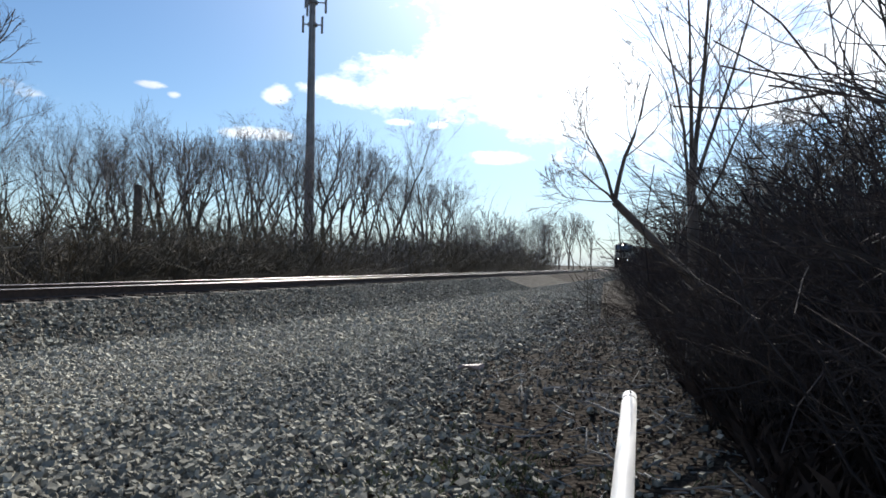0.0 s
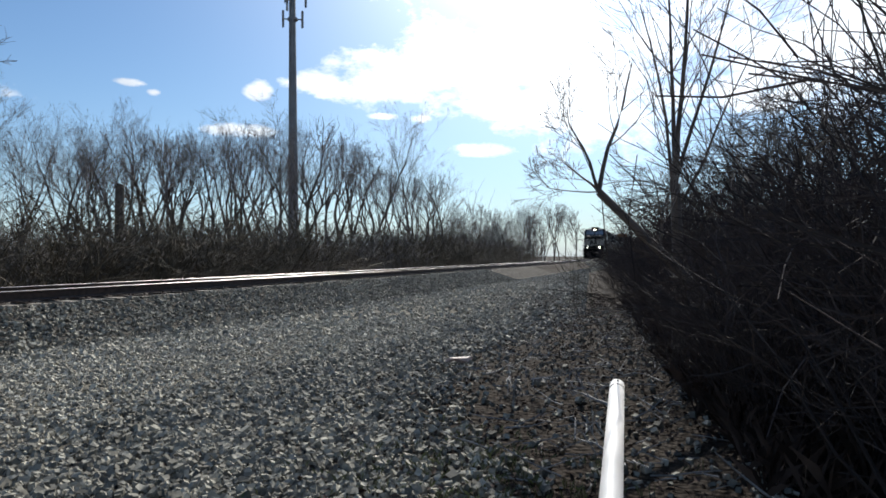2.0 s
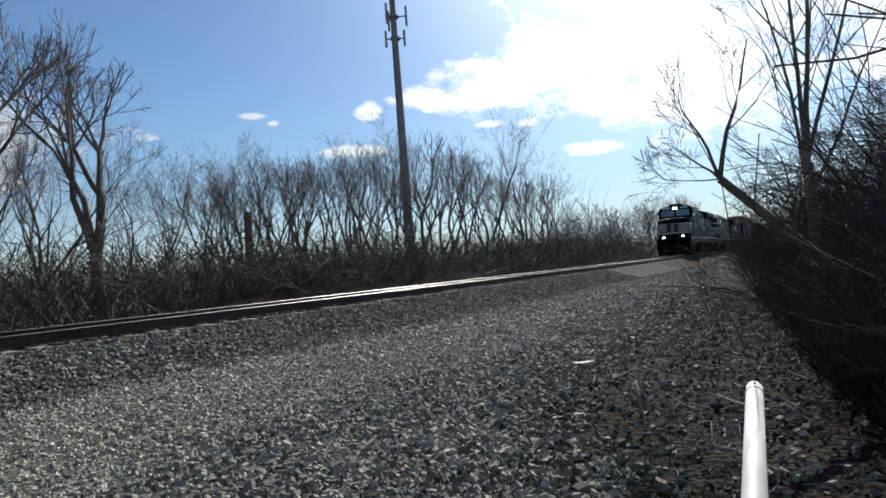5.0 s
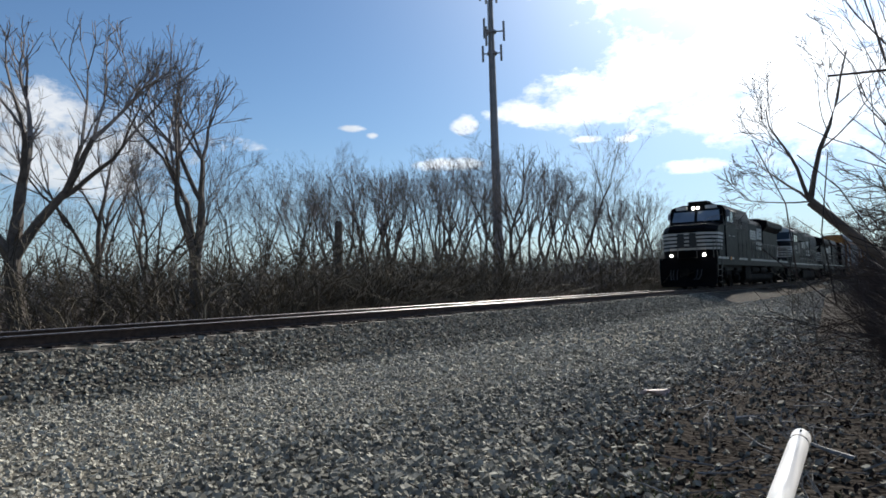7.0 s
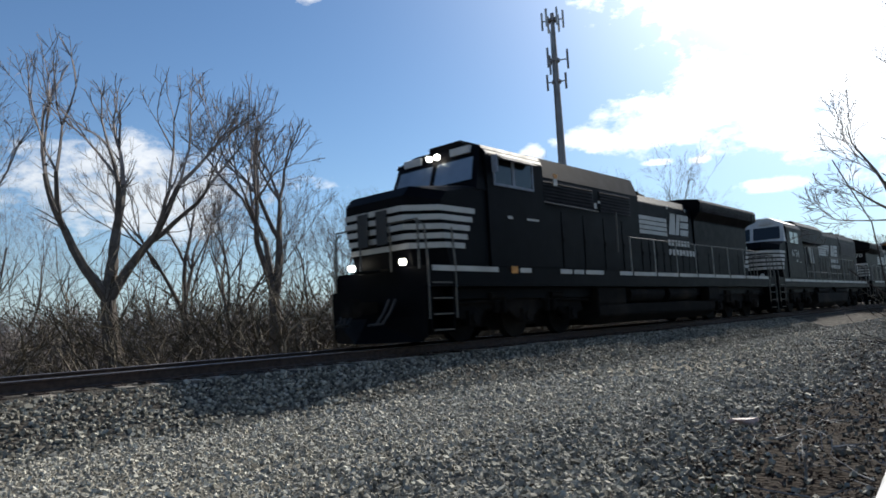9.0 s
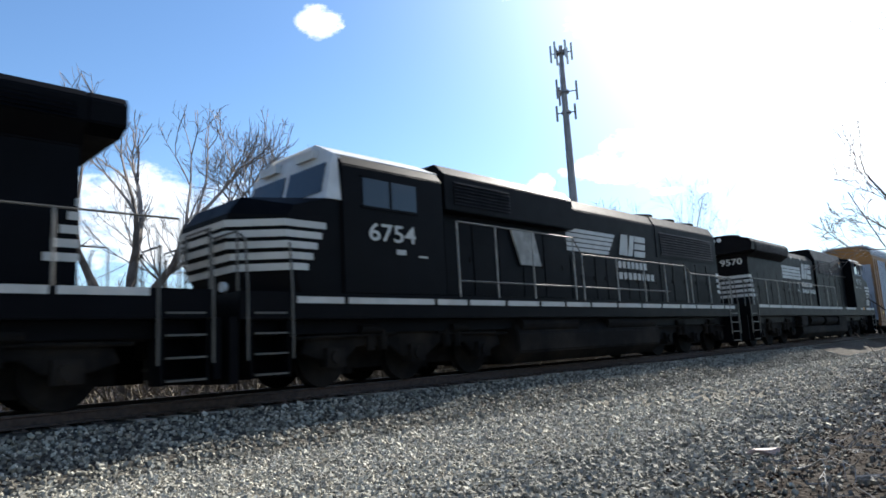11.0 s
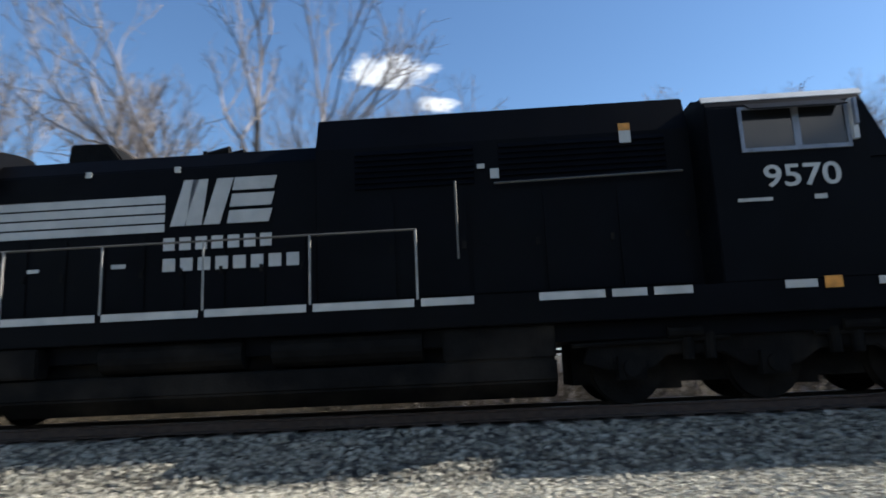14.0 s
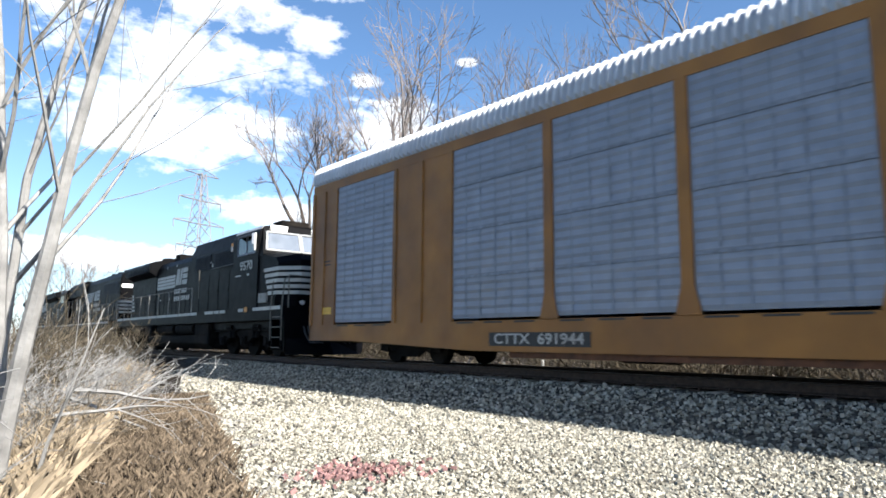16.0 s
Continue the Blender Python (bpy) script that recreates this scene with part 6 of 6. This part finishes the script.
def rubbish():
    r = random.Random(3)
    pts = [(r.uniform(-0.17, 0.17), r.uniform(-0.06, 0.06), r.uniform(0, 0.075)) for _ in range(26)]
    bm = bmesh.new()
    for p in pts:
        bm.verts.new(p)
    bmesh.ops.convex_hull(bm, input=bm.verts)
    me = bpy.data.meshes.new("crumpled_wrapper")
    bm.to_mesh(me)
    bm.free()
    me.materials.append(material("faded_wrapper", (0.42, 0.31, 0.27), 0.6, vary=0.4, scale=12, bump=0.5))
    ob = tagged(new("crumpled_wrapper", me), "crumpled faded wrapper lying on the gravel", "litter")
    ob.matrix_basis = pose(-2.8, 7.3, ground_z(-2.8, 7.3), 0, 0, 20)


rubbish()


def leaf_scatter(name, count, region, mat, label, size):
    r = random.Random(hash_name(name))
    v, f = [], []
    while len(f) < count * 2:
        p = region(r)
        if p is None:
            continue
        c = Vector((*p, ground_z(*p) + r.uniform(0.005, 0.04)))
        rot = Euler((r.gauss(0, 0.5), r.gauss(0, 0.5), r.uniform(0, 6.28))).to_matrix()
        s = size * r.uniform(0.5, 1.4)
        k = len(v)
        v += [tuple(c + rot @ Vector(q) * s) for q in ((-0.5, 0, 0), (0, -0.28, 0.12), (0.55, 0, 0), (0, 0.28, 0.12))]
        f += [(k, k + 1, k + 2), (k, k + 2, k + 3)]
    return tagged(new(name, quick_mesh(name, v, f, mat)), label, "leaves", kind="stuff")


def litter_region(r):
    y = r.uniform(-16, 22)
    x = brush_edge(y) + r.gauss(-0.2, 1.1) - (1.2 * r.random() if y > 3 else 0)
    return (x, y) if x * x + y * y > 2.2 else None


leaf_scatter("leaf_litter", 24000, litter_region, LITTER, "brown dead leaves beside the gravel, darkened for tree shade", 0.045)


def grass_tufts(name, count, region, mat, label, height):
    r = random.Random(hash_name(name))
    v, f = [], []
    for i in range(count):
        x, y = region(r)
        z = ground_z(x, y)
        for j in range(6):
            a, l, h = r.uniform(0, 6.28), r.uniform(0.2, 0.9) * height, r.uniform(0.5, 1.2) * height
            px, py = x + r.gauss(0, 0.04), y + r.gauss(0, 0.04)
            k = len(v)
            nx, ny = -math.sin(a) * 0.0024, math.cos(a) * 0.0024
            v += [(px - nx, py - ny, z), (px + nx, py + ny, z), (px + math.cos(a) * l * 0.4 + nx, py + math.sin(a) * l * 0.4 + ny, z + h * 0.7), (px + math.cos(a) * l, py + math.sin(a) * l, z + h)]
            f += [(k, k + 1, k + 2), (k, k + 2, k + 3)]
    return tagged(new(name, quick_mesh(name, v, f, mat)), label, "grass", kind="stuff")


grass_tufts("green_grass", 150, lambda r: (-1.45 + r.gauss(0, 0.5), 3.4 + r.gauss(0, 0.6)), GREEN, "sparse young green grass in the gravel", 0.06)
grass_tufts("dead_grass", 2600, lambda r: (lambda y: (brush_edge(y) + abs(r.gauss(0.1, 1.3)), y))(r.uniform(-20, -3.6)), STRAW, "matted straw-coloured dead grass", 0.34)
grass_tufts("matted_straw", 3600, lambda r: (lambda y: (brush_edge(y) + r.uniform(-1.5, 0.5), y))(r.uniform(-15, -3.2)), MATTED, "flattened straw and dead stalks at the gravel's edge", 0.13)
grass_tufts("far_dead_grass", 3500, lambda r: (lambda y: (track_x(y) - 3.5 - 5 * r.random(), y))(r.uniform(-45, 60)), STRAW, "dead grass on the bank beyond the track", 0.5)
grass_tufts("thicket_grass", 1500, lambda r: (lambda y: (brush_edge(y) + abs(r.gauss(0.3, 1.0)), y))(r.uniform(3.6, 18)), LITTER, "withered grass under the thicket, darkened for its shade", 0.25)


# ---- distant structures ----
def cell_tower():
    root = tagged(new("cell_tower"), "tall grey steel monopole with clustered antennas", "cell tower")
    x, y, _ = at(33.05, 73)
    root.matrix_basis = pose(x, y, -0.8)
    part("mast", Build().tube([(0, 0, 0), (0, 0, 12), (0, 0, 24), (0, 0, 35)], 0.62, 12, r1=0.22), TOWERM, root, "tapered steel mast")
    for zc, rad, arms, hh, nm in ((34.2, 1.15, 6, 2.0, "antenna"), (29.6, 1.35, 3, 2.2, "antenna"), (27.2, 1.0, 4, 1.8, "antenna")):
        part("platform", Build().tube([(0, 0, zc - 0.15), (0, 0, zc + 0.1)], 0.55, 10), TOWERM, root)
        for i in range(arms):
            a = 6.2832 * i / arms + 0.5
            c, s = math.cos(a), math.sin(a)
            part("bracket", Build().tube([(c * 0.2, s * 0.2, zc), (c * rad, s * rad, zc)], 0.07, 6), TOWERM, root)
            part(nm, Build().box(c * rad - 0.1, c * rad + 0.1, s * rad - 0.07, s * rad + 0.07, zc - hh / 2, zc + hh / 2), GREYP if arms > 5 else TOWERM, root, "upright panel antenna")
    for q in (-0.25, 0.25):
        part("cable_run", Build().tube([(q, -0.5, 2), (q * 0.6, -0.34, 33)], 0.05, 5), TOWERM, root)


def pylon():
    root = tagged(new("transmission_tower"), "grey lattice power pylon with three crossarms", "pylon")
    x, y, _ = at(160.3, 150)
    root.matrix_basis = pose(x, y, -0.5, 0, 0, 20)
    H = 37.0

    def w(z):
        return 3.2 * (1 - z / H) + 0.55

    lv = [0, 6, 11.5, 16, 20, 23, 26, 29, 32, 35, H]
    for sx in (1, -1):
        for sy in (1, -1):
            part("leg", Build().tube([(sx * w(z), sy * w(z), z) for z in lv], 0.13, 4), TOWERM, root)
    b = Build()
    for a, c in zip(lv, lv[1:]):
        for s in (1, -1):
            b.tube([(s * w(a), -w(a), a), (s * w(c), w(c), c)], 0.07, 3).tube([(s * w(a), w(a), a), (s * w(c), -w(c), c)], 0.07, 3)
            b.tube([(-w(a), s * w(a), a), (w(c), s * w(c), c)], 0.07, 3).tube([(w(a), s * w(a), a), (-w(c), s * w(c), c)], 0.07, 3)
    part("bracing", b, TOWERM, root)
    for z, l in ((21, 5.5), (26, 6.5), (31, 5.5), (36.6, 4.5)):
        for s in (1, -1):
            part("crossarm", Build().tube([(0, 0, z), (s * l, 0, z + 0.2)], 0.14, 4).tube([(0, 0, z + 1.4), (s * l, 0, z + 0.2)], 0.09, 4), TOWERM, root)
            if z < 36:
                part("insulator", Build().tube([(s * l, 0, z + 0.1), (s * l, 0, z - 1.5)], 0.11, 6), TOWERM, root)


def old_post():
    root = tagged(new("wooden_post"), "dark weathered broken pole standing among bushes", "post")
    x, y, _ = at(46.5, 30)
    root.matrix_basis = pose(x, y, -0.6, 0, 1, 0)
    part("shaft", Build().tube([(0, 0, 0), (0, 0, 2.5), (0, 0, 4.7)], 0.2, 10, r1=0.17), BARK, root)
    part("cap", Build().tube([(0, 0, 4.7), (0.02, 0, 4.78)], 0.17, 10, r1=0.1), STAKE, root)


def white_pole():
    root = tagged(new("white_pipe"), "white plastic pipe laid nearly level on dark stakes", "pipe")
    a, b = Vector((-0.218, -0.9, 0.563)), Vector((-0.513, 2.41, 0.774))
    d = (b - a).normalized()
    part("tube", Build().tube([a, a.lerp(b, 0.5), b], 0.0265, 20), PVC, root, smooth=True)
    part("band", Build().tube([b - d * 0.075, b - d * 0.066], 0.0273, 20), SIGNB, root, "thin dark band near the end")
    part("end_cap", Build().tube([b, b + d * 0.012, b + d * 0.022], 0.0265, 20, r1=0.016), PVC, root, smooth=True)
    part("mark", Build().tube([b - d * 0.035 + Vector((0.003, 0, 0.0265)), b - d * 0.02 + Vector((0.003, 0, 0.0265))], 0.003, 6), SIGNB, root, "small dark mark on the end")
    for k in (0.1, 0.5):
        p = a.lerp(b, k)
        st = tagged(new("wooden_stake"), "dark weathered square stake under the pipe", "stake", "pipe stakes")
        h = p.z - 0.024
        part("post", Build().prism_y([(-0.03, -0.05), (0.03, -0.05), (0.028, h), (-0.028, h)], -0.025, 0.025), STAKE, st, bevel=0.004)
        st.matrix_basis = pose(p.x, p.y, 0, 0, 0, 5)


def pale_stalk():
    w = Wood(91)
    x, y, z = at(56.9, 17.5)
    w.limb([Vector((x, y, z)), Vector((x, y, z + 0.9)), Vector((x + 0.1, y + 0.1, z + 1.2)), Vector((x + 0.35, y + 0.3, z + 1.42)), Vector((x + 0.6, y + 0.5, z + 1.45))], 0.02, 0.035, "trunk", 5)
    plant("reed_stalk", w.meshes("reed", STRAW, STRAW), Matrix.Identity(4), "pale bent reed stalk among the bushes", "reed")


cell_tower()
pylon()
old_post()
white_pole()
pale_stalk()
for i, y in enumerate((-14.0, -16.2, -18.7, -21.5)):
    x = track_x(y) - 4.2 - 0.5 * i
    p = tagged(new("marker_post"), "short white marker post beyond the track", "post", "marker posts")
    part("shaft", Build().tube([(0, 0, -0.1), (0, 0, 0.95)], 0.05, 8), PVC if i % 2 == 0 else PALEBARK, p)
    p.matrix_basis = pose(x, y, ground_z(x, y))


for k in range(1, 5):
    RACKS.append(copy_thing(RACK, Matrix.Identity(4)))


# ---- movement of the train ----
def along(t):
    u = t - 12.0
    return 14.85 - 13.7855 * u - 0.0355 * u * u


def stand(y, half):
    """Pose of a car whose middle is at y, its bogies half a base apart on the line."""
    ya, yb = y - half, y + half
    xa, xb = track_x(ya), track_x(yb)
    return pose((xa + xb) / 2, y, RAIL_Z, 0, 0, -math.degrees(math.atan2(xb - xa, yb - ya)))


def motions():
    times = [0.5 * i for i in range(33)]
    walk(LEAD, [(t, stand(along(t) - 25.15 - 9.8, 7.2) @ pose(0, 0, 0, 0, 0, 180)) for t in times])
    walk(SECOND, [(t, stand(along(t) - 13.0, 6.6)) for t in times])
    walk(THIRD, [(t, stand(along(t) + 9.8, 7.2)) for t in times])
    for k, car in enumerate(RACKS):
        walk(car, [(t, stand(along(t) + 22.72 + 13.7 + 28.7 * k, 9.3)) for t in times])


motions()
